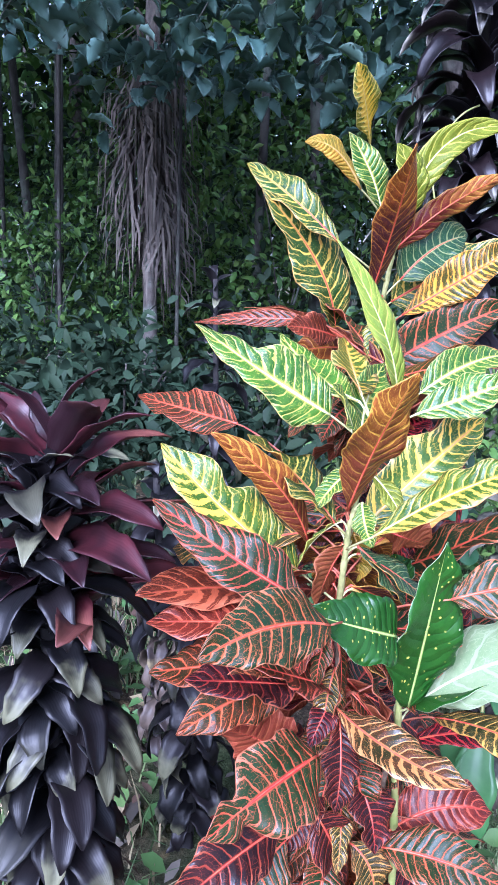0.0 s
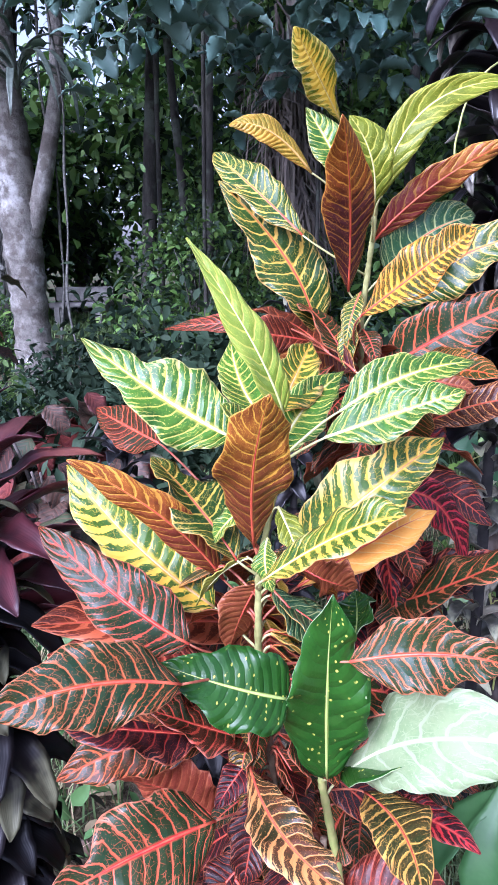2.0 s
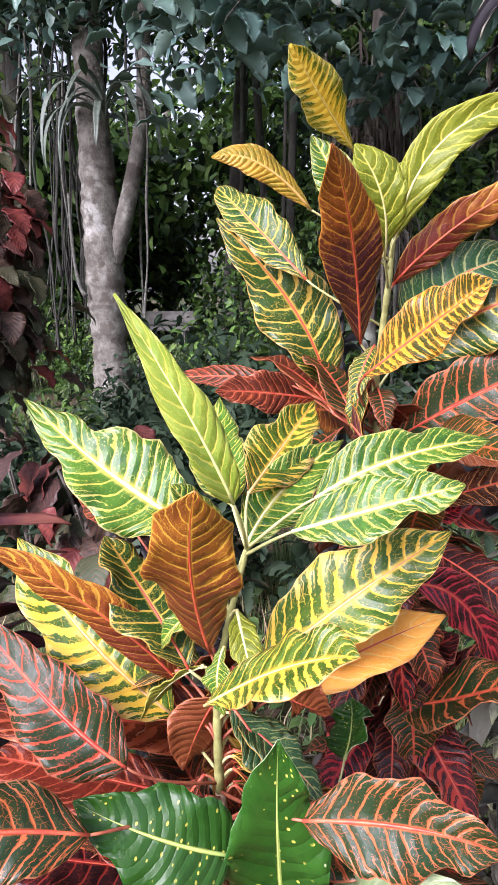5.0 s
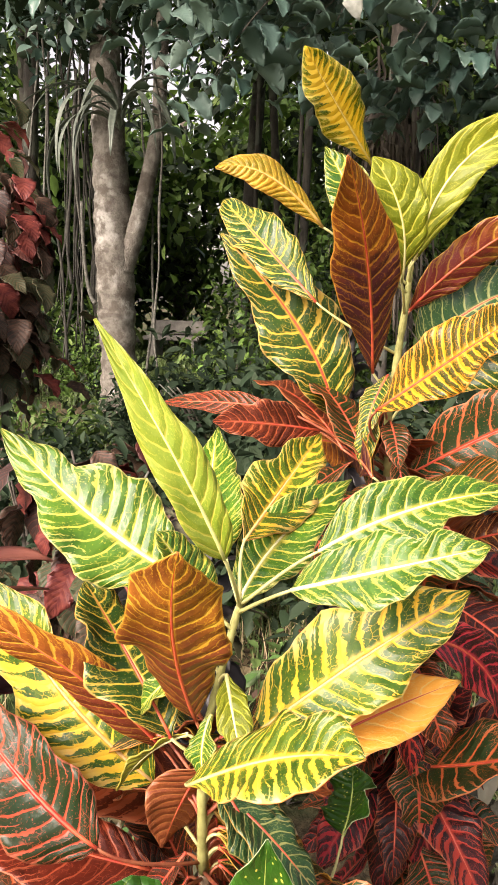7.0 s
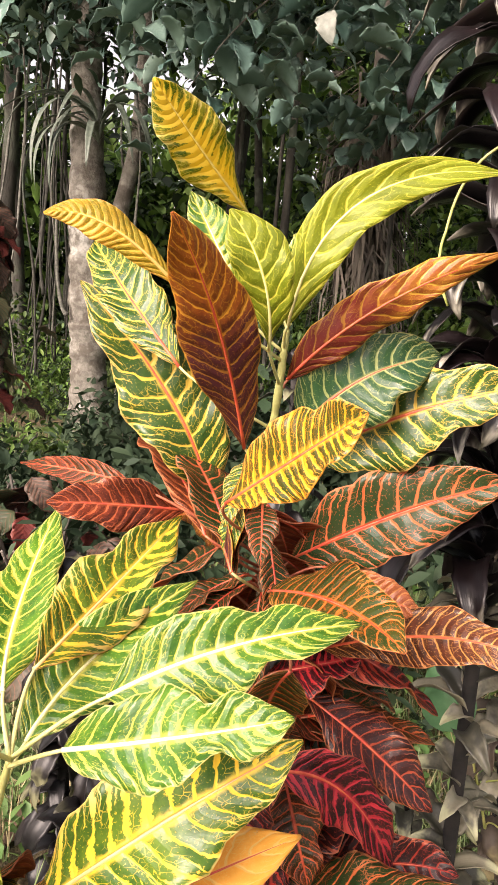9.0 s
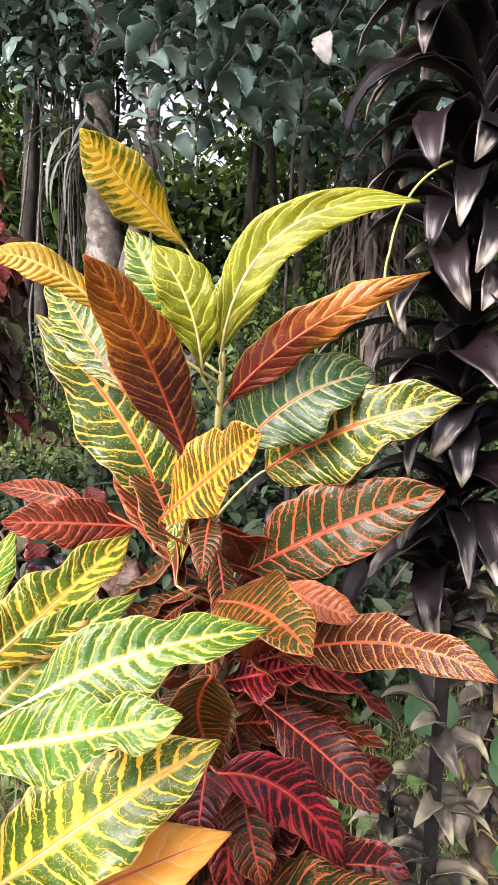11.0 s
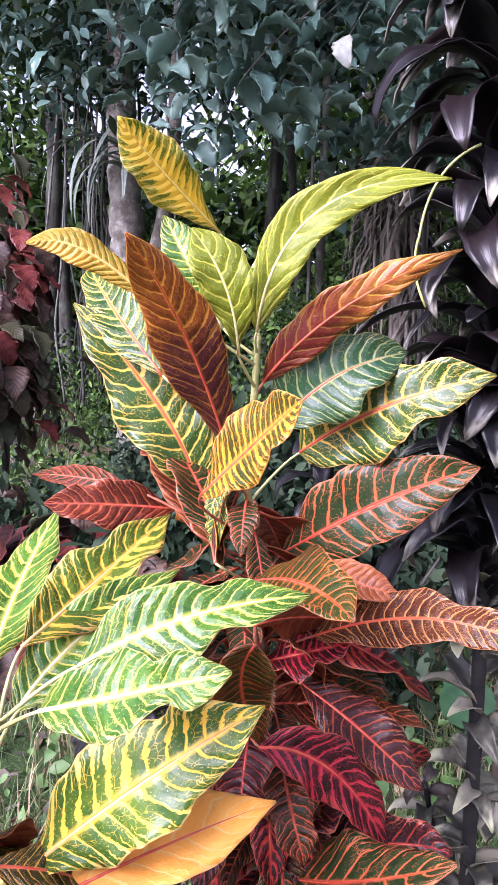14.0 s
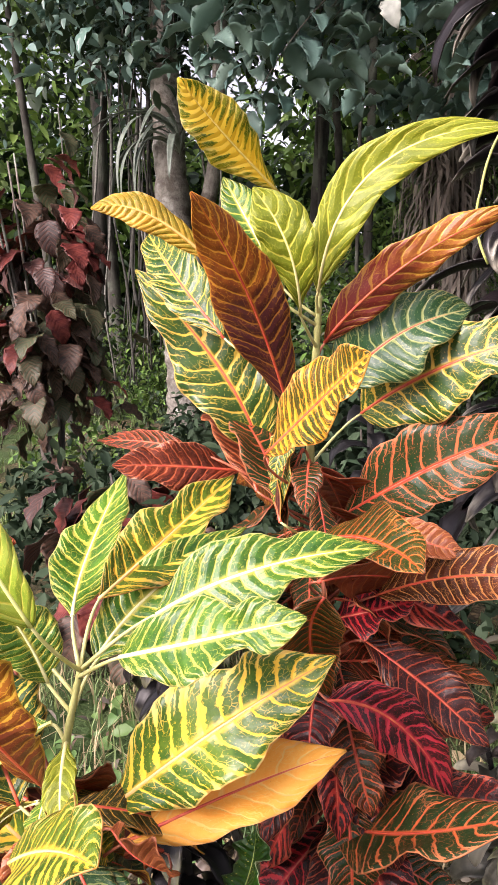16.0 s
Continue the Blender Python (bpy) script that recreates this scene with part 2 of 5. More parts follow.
LOOKS = {
    "lime": croton("leaf_lime", (0.03, 0.12, 0.012), (0.085, 0.22, 0.02), (0.68, 0.63, 0.10), (0.80, 0.80, 0.45), 0.19, (0.70, 0.68, 0.24), 0.42, veins=15.5, halo=1.1),
    "yellow": croton("leaf_yellow", (0.035, 0.10, 0.012), (0.10, 0.18, 0.018), (0.88, 0.60, 0.06), (0.74, 0.30, 0.11), 0.38, (0.80, 0.62, 0.20), 0.55, veins=16.5),
    "bright": croton("leaf_bright_yellow", (0.11, 0.20, 0.015), (0.48, 0.42, 0.03), (0.92, 0.70, 0.08), (0.86, 0.66, 0.12), 0.74, (0.74, 0.66, 0.24), 0.3, veins=20.0, core=1.3, tr=0.6),
    "olive": croton("leaf_olive", (0.13, 0.17, 0.008), (0.20, 0.24, 0.012), (0.52, 0.50, 0.06), (0.62, 0.56, 0.20), 0.03, (0.42, 0.42, 0.06), 0.05, veins=9.0, gloss=0.34, spec=0.4),
    "greenyellow": croton("leaf_green_yellow", (0.018, 0.065, 0.012), (0.04, 0.10, 0.016), (0.78, 0.56, 0.08), (0.72, 0.24, 0.08), 0.16, (0.74, 0.52, 0.16), 0.25, veins=14.5),
    "green": croton("leaf_green", (0.016, 0.065, 0.024), (0.025, 0.085, 0.025), (0.30, 0.34, 0.12), (0.46, 0.40, 0.18), 0.05, (0.30, 0.28, 0.10), 0.1, veins=13.0),
    "greenred": croton("leaf_green_red", (0.014, 0.045, 0.014), (0.03, 0.045, 0.014), (0.62, 0.13, 0.05), (0.60, 0.045, 0.035), 0.12, (0.58, 0.20, 0.10), 0.28, spec=0.38),
    "greenorange": croton("leaf_green_orange", (0.022, 0.048, 0.010), (0.05, 0.055, 0.010), (0.66, 0.17, 0.03), (0.66, 0.05, 0.03), 0.14, (0.70, 0.32, 0.08), 0.4, veins=19.0),
    "redgreen": croton("leaf_red_green", (0.022, 0.034, 0.012), (0.09, 0.03, 0.013), (0.60, 0.11, 0.04), (0.60, 0.07, 0.04), 0.14, (0.56, 0.16, 0.08), 0.35, spec=0.38),
    "red": croton("leaf_red", (0.08, 0.018, 0.010), (0.20, 0.035, 0.016), (0.54, 0.12, 0.05), (0.60, 0.07, 0.04), 0.2, (0.64, 0.22, 0.11), 0.5, spec=0.38),
    "darkred": croton("leaf_dark_red", (0.020, 0.012, 0.013), (0.05, 0.014, 0.014), (0.36, 0.05, 0.03), (0.48, 0.035, 0.035), 0.1, (0.48, 0.14, 0.07), 0.32, spec=0.38),
    "crimson": croton("leaf_crimson", (0.022, 0.012, 0.012), (0.09, 0.016, 0.018), (0.64, 0.05, 0.045), (0.60, 0.045, 0.045), 0.44, (0.58, 0.12, 0.08), 0.45, veins=15.0, spec=0.38),
    "gold": croton("leaf_gold", (0.028, 0.045, 0.014), (0.07, 0.05, 0.016), (0.72, 0.40, 0.08), (0.66, 0.12, 0.06), 0.16, (0.74, 0.34, 0.1), 0.4),
    "goldorange": croton("leaf_gold_orange", (0.035, 0.055, 0.01), (0.10, 0.07, 0.012), (0.80, 0.38, 0.03), (0.78, 0.14, 0.04), 0.5, (0.82, 0.34, 0.08), 0.5, veins=24.0),
    "sunset": croton("leaf_sunset", (0.04, 0.04, 0.013), (0.13, 0.04, 0.018), (0.78, 0.33, 0.10), (0.64, 0.06, 0.045), 0.2, (0.84, 0.46, 0.18), 0.7),
    "redgold": croton("leaf_red_gold", (0.05, 0.02, 0.012), (0.12, 0.028, 0.014), (0.60, 0.26, 0.08), (0.58, 0.09, 0.06), 0.08, (0.62, 0.24, 0.1), 0.4, veins=24.0),
    "spear": croton("leaf_spear", (0.20, 0.32, 0.03), (0.29, 0.39, 0.045), (0.54, 0.54, 0.08), (0.58, 0.58, 0.18), 0.04, (0.50, 0.52, 0.10), 0.08, veins=12.0),
    "spot": croton("leaf_spotted", (0.018, 0.085, 0.008), (0.03, 0.115, 0.011), (0.68, 0.62, 0.10), (0.38, 0.46, 0.10), 0.1, (0.04, 0.16, 0.025), 0.1, spots=1.0),
    "pale": croton("leaf_pale", (0.24, 0.33, 0.15), (0.32, 0.39, 0.20), (0.40, 0.46, 0.27), (0.60, 0.63, 0.42), 0.02, (0.42, 0.50, 0.28), 0.03, veins=8.0, gloss=0.24),
    # undersides
    "bronze": croton("leaf_bronze", (0.20, 0.05, 0.014), (0.36, 0.11, 0.018), (0.74, 0.36, 0.04), (0.72, 0.08, 0.03), 0.14, (0.66, 0.34, 0.05), 0.35, veins=18.0, gloss=0.26, foot=(0.085, 0.018, 0.024)),
    "ember": croton("leaf_ember", (0.24, 0.06, 0.014), (0.40, 0.12, 0.018), (0.80, 0.42, 0.05), (0.74, 0.07, 0.03), 0.12, (0.66, 0.34, 0.05), 0.4, veins=17.0, gloss=0.26, foot=(0.20, 0.04, 0.02)),
    "limeback": croton("leaf_lime_back", (0.26, 0.28, 0.03), (0.34, 0.33, 0.045), (0.58, 0.52, 0.07), (0.60, 0.54, 0.16), 0.06, (0.54, 0.44, 0.08), 0.12, gloss=0.3),
    "yellowback": croton("leaf_yellow_back", (0.28, 0.25, 0.02), (0.58, 0.38, 0.035), (0.80, 0.58, 0.07), (0.66, 0.36, 0.08), 0.24, (0.72, 0.46, 0.10), 0.4, gloss=0.3, tr=0.55, veins=20.0),
    "peach": croton("leaf_peach", (0.84, 0.34, 0.05), (0.88, 0.42, 0.08), (0.84, 0.50, 0.15), (0.68, 0.15, 0.08), 0.04, (0.76, 0.36, 0.14), 0.08, gloss=0.4, spec=0.25, veins=10.0),
    "peachred": croton("leaf_peach_red", (0.30, 0.06, 0.025), (0.46, 0.11, 0.045), (0.64, 0.22, 0.08), (0.62, 0.08, 0.05), 0.16, (0.66, 0.24, 0.11), 0.4),
    "redback": croton("leaf_red_back", (0.24, 0.045, 0.022), (0.38, 0.09, 0.035), (0.48, 0.15, 0.05), (0.55, 0.09, 0.05), 0.1, (0.50, 0.16, 0.07), 0.25, gloss=0.32),
    "bronzelime": croton("leaf_bronze_lime", (0.36, 0.10, 0.02), (0.50, 0.20, 0.03), (0.72, 0.42, 0.05), (0.70, 0.16, 0.04), 0.16, (0.74, 0.44, 0.06), 0.5, gloss=0.28, foot=(0.22, 0.035, 0.022)),
}
BACKS = ("bronze", "ember", "limeback", "yellowback", "redback", "bronzelime")
BACK_OF = {"lime": "limeback", "yellow": "peach", "greenorange": "redback", "bright": "bright", "olive": "olive", "greenyellow": "bronze", "green": "bronze", "spear": "spear", "spot": "pale", "pale": "pale", "goldorange": "bronzelime", "gold": "bronze"}
TOP_OF = {"ember": "greenyellow", "limeback": "lime", "yellowback": "yellow", "peach": "yellow", "bronze": "greenyellow", "redback": "greenred", "bronzelime": "greenyellow"}
RIBS = {"olive": (0.66, 0.60, 0.26), "bright": (0.82, 0.64, 0.16), "lime": (0.80, 0.78, 0.40), "spear": (0.66, 0.68, 0.25), "pale": (0.62, 0.70, 0.40), "spot": (0.42, 0.55, 0.14), "limeback": (0.66, 0.62, 0.22), "yellow": (0.78, 0.50, 0.20), "yellowback": (0.7, 0.42, 0.12)}


def plain(name, colour, colour_2, rough=0.5, scale=30.0, bump=0.3, spec=0.5, tr=0.0, coat=0.0):
    g = Tree(name)
    vec = g.coord("Object")
    n = g.noise(vec, scale, 4.0)
    col = g.mix(g.step(n, 0.3, 0.7), colour, colour_2)
    g.bump(n, bump, 0.004)
    return g.done(col, g.math("ADD", rough, g.math("MULTIPLY", g.noise(vec, scale * 3), 0.15)), spec, tr, coat)


def foliage(name, dark, light, rough=0.4, tr=0.2, spec=0.5, bumpy=60.0):
    """Leaves joined in one mesh: each leaf takes its own shade."""
    g = Tree(name)
    r = g.island()
    n = g.noise(g.coord("Object"), 1.3, 2.0)
    col = g.mix(g.math("ADD", g.math("MULTIPLY", r, 0.65), g.math("MULTIPLY", n, 0.35), clamp=True), dark, light)
    hs = g.t.nodes.new("ShaderNodeHueSaturation")
    g.put(hs.inputs["Color"], col)
    g.put(hs.inputs["Hue"], g.math("ADD", 0.485, g.math("MULTIPLY", g.math("FRACT", g.math("MULTIPLY", r, 17.3)), 0.03)))
    g.bump(g.noise(g.coord("Object"), bumpy), 0.4, 0.004)
    return g.done(hs.outputs[0], g.math("ADD", rough, g.math("MULTIPLY", g.math("FRACT", g.math("MULTIPLY", r, 7.1)), 0.2)), spec, tr)


def ti_material(name, dark, light, tip, rough=0.26, spec=0.42, old=0.55, start=0.85):
    g = Tree(name)
    u, a, side, vec, r = leaf_coords(g)
    n = g.noise(vec, 2.0, 2.0)
    stripes = g.noise(vec, 60.0, 1.0)
    col = g.mix(g.step(g.math("ADD", g.math("MULTIPLY", n, 0.6), g.math("MULTIPLY", r, 0.5)), 0.35, 0.8), dark, light)
    # tip colour fades in towards the leaf end, on part of the leaves
    tip_mask = g.math("MULTIPLY", g.step(g.math("FRACT", g.math("MULTIPLY", r, 5.3)), old, old + 0.2), g.step(g.math("ADD", u, g.math("MULTIPLY", n, 0.5)), start, start + 0.3))
    col = g.mix(tip_mask, col, tip)
    col = g.mix(g.math("MULTIPLY", stripes, 0.1), col, (0.05, 0.045, 0.04))
    wave = g.math("SINE", g.math("MULTIPLY", a, 40.0))
    g.bump(g.math("ADD", g.math("MULTIPLY", wave, 0.06), n), 0.3, 0.0015)
    return g.done(col, g.math("ADD", rough, g.math("MULTIPLY", g.noise(vec, 9.0), 0.25)), spec, 0.04)


def bark_material(name, dark, light, lichen, scale=9.0):
    g = Tree(name)
    vec = g.coord("Object")
    mp = g.t.nodes.new("ShaderNodeMapping")
    mp.inputs["Scale"].default_value = (1.0, 1.0, 0.35)
    g.t.links.new(vec, mp.inputs[0])
    n = g.noise(mp.outputs[0], scale, 6.0, 0.65)
    p = g.noise(vec, 2.6, 3.0)
    col = g.mix(g.step(n, 0.32, 0.68), dark, light)
    col = g.mix(g.step(p, 0.5, 0.62), col, lichen)
    rings = g.noise(vec, scale * 5, 3.0)
    col = g.mix(g.math("MULTIPLY", g.step(rings, 0.58, 0.7), 0.5), col, dark)
    g.bump(g.math("ADD", n, g.math("MULTIPLY", rings, 0.3)), 0.7, 0.02)
    return g.done(col, 0.85, 0.25)


def trunk_material():
    """Smooth pale bark with lichen blotches, darker collars and old branch scars."""
    g = Tree("pale_trunk_bark")
    vec = g.coord("Object")
    n = g.noise(vec, 7.0, 6.0, 0.7)
    blot = g.noise(vec, 2.3, 4.0, 0.6)
    col = g.mix(g.step(n, 0.3, 0.7), (0.09, 0.082, 0.07), (0.24, 0.23, 0.20))
    col = g.mix(g.step(blot, 0.52, 0.66), col, (0.36, 0.36, 0.33))
    col = g.mix(g.math("MULTIPLY", g.step(g.noise(vec, 4.1, 5.0, 0.7), 0.48, 0.6), 0.85), col, (0.09, 0.08, 0.065))
    mp = g.t.nodes.new("ShaderNodeMapping")
    mp.inputs["Scale"].default_value = (0.35, 0.35, 1.0)
    g.t.links.new(vec, mp.inputs[0])
    band = g.noise(mp.outputs[0], 3.2, 3.0, 0.6)
    col = g.mix(g.math("MULTIPLY", g.step(band, 0.56, 0.64), 0.75), col, (0.07, 0.06, 0.05))
    fine = g.noise(vec, 46.0, 4.0, 0.7)
    col = g.mix(g.math("MULTIPLY", g.step(fine, 0.55, 0.7), 0.4), col, (0.12, 0.10, 0.08))
    g.bump(g.math("ADD", g.math("ADD", n, band), g.math("MULTIPLY", fine, 0.4)), 0.8, 0.03)
    return g.done(col, 0.9, 0.2)


M_TRUNK = trunk_material()
M_STEM = plain("croton_bark", (0.13, 0.085, 0.05), (0.30, 0.22, 0.14), 0.7, 60)
M_SHOOT = plain("young_shoot", (0.20, 0.20, 0.06), (0.36, 0.36, 0.13), 0.55, 60)
M_GREENSTEM = plain("green_stem", (0.30, 0.36, 0.09), (0.42, 0.40, 0.14), 0.45, 60)
M_PETIOLE = plain("petiole", (0.42, 0.42, 0.15), (0.54, 0.52, 0.24), 0.4, 80)
M_PETIOLE_RED = plain("red_petiole", (0.26, 0.05, 0.03), (0.42, 0.14, 0.07), 0.4, 80)
M_RIB = {k: plain("rib_" + k, v, tuple(c * 0.9 for c in v), 0.4, 80, 0.1) for k, v in RIBS.items()}
M_RIB_RED = plain("rib_red", (0.55, 0.06, 0.04), (0.66, 0.14, 0.06), 0.35, 80, 0.1)
M_TI = ti_material("ti_leaf", (0.0035, 0.0035, 0.0045), (0.008, 0.006, 0.007), (0.14, 0.14, 0.08), 0.3, 0.35)
# pale tip colour also holds the glare on the arching leaf ends
M_TI_BLACK = ti_material("black_ti_leaf", (0.0035, 0.003, 0.004), (0.009, 0.005, 0.006), (0.46, 0.44, 0.36), 0.2, 0.38, 0.05, 1.05)
M_TI_RED = ti_material("ti_leaf_red", (0.018, 0.006, 0.009), (0.085, 0.016, 0.022), (0.20, 0.07, 0.05))
M_TI_DRY = ti_material("ti_leaf_withered", (0.03, 0.022, 0.02), (0.10, 0.075, 0.055), (0.36, 0.30, 0.16), 0.4)
M_SHADELEAF = foliage("shade_leaf", (0.04, 0.10, 0.085), (0.20, 0.32, 0.265), 0.3, 0.15, 0.6)
M_BUSH = foliage("bush_leaf", (0.03, 0.075, 0.014), (0.15, 0.27, 0.05), 0.5, 0.25)
# undergrowth shade is put into this leaf colour; crowns mix it in for tone
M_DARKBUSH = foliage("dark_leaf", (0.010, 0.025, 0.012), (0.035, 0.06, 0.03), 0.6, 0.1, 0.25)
M_COPPER_OLD = foliage("copper_leaf_old", (0.07, 0.05, 0.03), (0.17, 0.10, 0.07), 0.5, 0.1)
M_GRASS = foliage("grass_blade", (0.05, 0.10, 0.03), (0.17, 0.24, 0.08), 0.5, 0.2)
M_PALEGRASS = foliage("pale_blade", (0.16, 0.22, 0.09), (0.34, 0.42, 0.20), 0.5, 0.25)
M_DRYGRASS = foliage("dry_blade", (0.22, 0.17, 0.09), (0.42, 0.35, 0.2), 0.7, 0.1)
M_WEED = foliage("weed_leaf", (0.04, 0.10, 0.025), (0.12, 0.22, 0.06), 0.45, 0.2)
M_DARKBARK = bark_material("dark_bark", (0.05, 0.045, 0.04), (0.16, 0.14, 0.12), (0.22, 0.24, 0.2))
# darker copy of dark_bark: the wood's shade is put into its colour
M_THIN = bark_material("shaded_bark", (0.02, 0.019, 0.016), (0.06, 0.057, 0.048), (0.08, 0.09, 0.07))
M_FROND = foliage("dead_frond", (0.022, 0.018, 0.015), (0.24, 0.205, 0.165), 0.8, 0.05)
M_STRAP = plain("strap_leaf", (0.06, 0.085, 0.065), (0.14, 0.17, 0.135), 0.45, 12, 0.2)
M_VINE = plain("vine", (0.04, 0.042, 0.034), (0.13, 0.13, 0.11), 0.7, 25)
M_ROOT = plain("aerial_root_bark", (0.014, 0.015, 0.012), (0.045, 0.044, 0.036), 0.85, 25)
M_CANE = plain("dark_cane", (0.008, 0.007, 0.007), (0.022, 0.019, 0.017), 0.8, 40)
M_TI_WITHER = ti_material("ti_leaf_limp", (0.05, 0.05, 0.038), (0.27, 0.25, 0.18), (0.50, 0.50, 0.30), 0.3, 0.5, 0.25, 0.9)


def ground_material():
    g = Tree("earth")
    vec = g.coord("Object")
    n = g.noise(vec, 1.2, 5.0)
    f = g.noise(vec, 40.0, 5.0, 0.7)
    col = g.mix(g.step(f, 0.3, 0.7), (0.02, 0.015, 0.009), (0.13, 0.10, 0.06))
    litter = g.voronoi(vec, 28.0)
    col = g.mix(g.math("MULTIPLY", g.step(g.noise(vec, 9.0, 3.0), 0.5, 0.6), g.math("SUBTRACT", 1.0, g.step(litter, 0.2, 0.5))), col, (0.20, 0.14, 0.07))
    col = g.mix(g.step(n, 0.42, 0.62), col, (0.04, 0.07, 0.022))
    g.bump(f, 0.8, 0.03)
    return g.done(col, 0.95, 0.2)


M_EARTH = ground_material()


# ---- mesh helpers ----
def mesh_from(name, verts, faces, mats=(), uvs=None, smooth=True, index=None):
    me = bpy.data.meshes.new(name)
    me.from_pydata([tuple(v) for v in verts], [], faces)
    for m in mats:
        me.materials.append(m)
    if uvs is not None:
        layer = me.uv_layers.new(name="UVMap")
        loops = np.empty(len(me.loops), dtype=np.int32)
        me.loops.foreach_get("vertex_index", loops)
        layer.data.foreach_set("uv", np.asarray(uvs, dtype=np.float32)[loops].ravel())
    if smooth:
        me.polygons.foreach_set("use_smooth", [True] * len(me.polygons))
    if index is not None:
        me.polygons.foreach_set("material_index", index)
    me.update()
    return me


def child(name, me, parent, label="", m=None):
    ob = new(name, me)
    ob.parent = parent
    if m is not None:
        ob.matrix_basis = m
    return tagged(ob, label)


def tube(points, radii, sides=8):
    """Vertices and faces of a tapered tube along points."""
    pts = [Vector(p) for p in points]
    verts, faces = [], []
    ref = Vector((0.31, 0.87, 0.17))
    for i, p in enumerate(pts):
        d = (pts[min(i + 1, len(pts) - 1)] - pts[max(i - 1, 0)]).normalized()
        a = d.cross(ref).normalized()
        b = d.cross(a)
        for k in range(sides):
            w = 2 * math.pi * k / sides
            verts.append(p + (a * math.cos(w) + b * math.sin(w)) * radii[i])
    for i in range(len(pts) - 1):
        for k in range(sides):
            k2 = (k + 1) % sides
            faces.append((i * sides + k, i * sides + k2, (i + 1) * sides + k2, (i + 1) * sides + k))
    faces.append(tuple(range(sides))[::-1])
    faces.append(tuple((len(pts) - 1) * sides + k for k in range(sides)))
    return verts, faces


def bezier(p0, p1, p2, n):
    p0, p1, p2 = Vector(p0), Vector(p1), Vector(p2)
    return [p0 * (1 - t) ** 2 + p1 * 2 * t * (1 - t) + p2 * t * t for t in (i / (n - 1) for i in range(n))]


def thing(name, label, category, group="", kind="", at=(0, 0, 0)):
    ob = new(name)
    ob.empty_display_size = 0.05
    ob.location = at
    return tagged(ob, label, category, group, kind)


def blade(length, width, arch, sway, fold, wave, seed, widest=0.55, waist=0.0, droop=0.0, nu=26, nv=10, thick=0.0011):
    """A thin leaf blade with upper and lower face: y along the midrib, z up from its upper face."""
    rng = random.Random(seed)
    ph1, ph2, ph3, fr = rng.uniform(0, 6.28), rng.uniform(0, 6.28), rng.uniform(0, 6.28), rng.uniform(2.0, 3.4)
    wu = rng.uniform(0.52, 0.72)
    wl, wr = rng.uniform(0.3, 1.5), rng.uniform(0.3, 1.5)
    q = rng.uniform(0.62, 0.98)
    bl, br = rng.uniform(0.86, 1.12), rng.uniform(0.86, 1.12)
    tipc, tips = rng.uniform(0.0, 0.45), rng.uniform(-0.3, 0.3)
    p = widest / (1 - widest) * q
    peak = widest ** p * (1 - widest) ** q
    top, low, uvs = [], [], []
    twist = rng.uniform(-0.25, 0.25)
    cy0 = cz0 = 0.0
    for i in range(nu + 1):
        u = i / nu
        w = width / 2 * (u ** p * (1 - u) ** q) / peak if 0 < u < 1 else 0.0008
        pinch = waist * math.exp(-((u - wu) / 0.085) ** 2)
        w = max(w, 0.0012)
        cx = sway * 4 * u * (1 - u)
        ang = droop * u ** 1.5
        if i:
            cy0 += length / nu * math.cos(ang)
            cz0 -= length / nu * math.sin(ang)
        late = max(0.0, u - 0.62) ** 2
        cx += tips * length * late
        cz = arch * 4 * u * (1 - u) + cz0 - tipc * length * late
        sa, ca = math.sin(ang), math.cos(ang)
        tw = twist * (u - 0.3)
        for j in range(nv + 1):
            v = 2 * j / nv - 1
            e = abs(v)
            ph = ph1 if v > 0 else ph2
            ww = w * (br if v > 0 else bl) * (1 - pinch * (wr if v > 0 else wl)) * (1 + 0.075 * math.sin(fr * 9 * u + ph + ph3) + 0.02 * math.sin(fr * 31 * u + ph))
            z = fold * ww * e ** 1.2 + wave * width * e ** 2 * math.sin(fr * 6.28 * u + ph) * min(1, 4 * u * (1 - u) + 0.2)
            x = v * ww
            z += x * tw
            top.append((cx + x, cy0 + (z + thick / 2) * sa, cz + (z + thick / 2) * ca))
            low.append((cx + x, cy0 + (z - thick / 2) * sa, cz + (z - thick / 2) * ca))
            uvs.append((u, (v + 1) / 2))
    n = (nu + 1) * (nv + 1)
    c = nv + 1
    faces, index = [], []
    for i in range(nu):
        for j in range(nv):
            q = (i * c + j, i * c + j + 1, (i + 1) * c + j + 1, (i + 1) * c + j)
            faces.append(q)
            index.append(0)
            faces.append(tuple(n + k for k in reversed(q)))
            index.append(1)
    edge = [i * c for i in range(nu + 1)] + [nu * c + j for j in range(1, nv + 1)] + [i * c + nv for i in range(nu - 1, -1, -1)] + [j for j in range(nv - 1, 0, -1)]
    for a, b in zip(edge, edge[1:] + edge[:1]):
        faces.append((a, b, n + b, n + a))
        index.append(1)
    return top + low, faces, uvs + uvs, index, (tipc * length, tips * length)


def frame_of(base, tip, face):
    """Pose with y from base to tip and z along the leaf's upper side."""
    y = (Vector(tip) - Vector(base)).normalized()
    z = Vector(face)
    z = (z - y * z.dot(y)).normalized()
    x = y.cross(z)
    m = Matrix((x, y, z)).transposed().to_4x4()
    m.translation = base
    return m


LEAF_COUNT = [0]


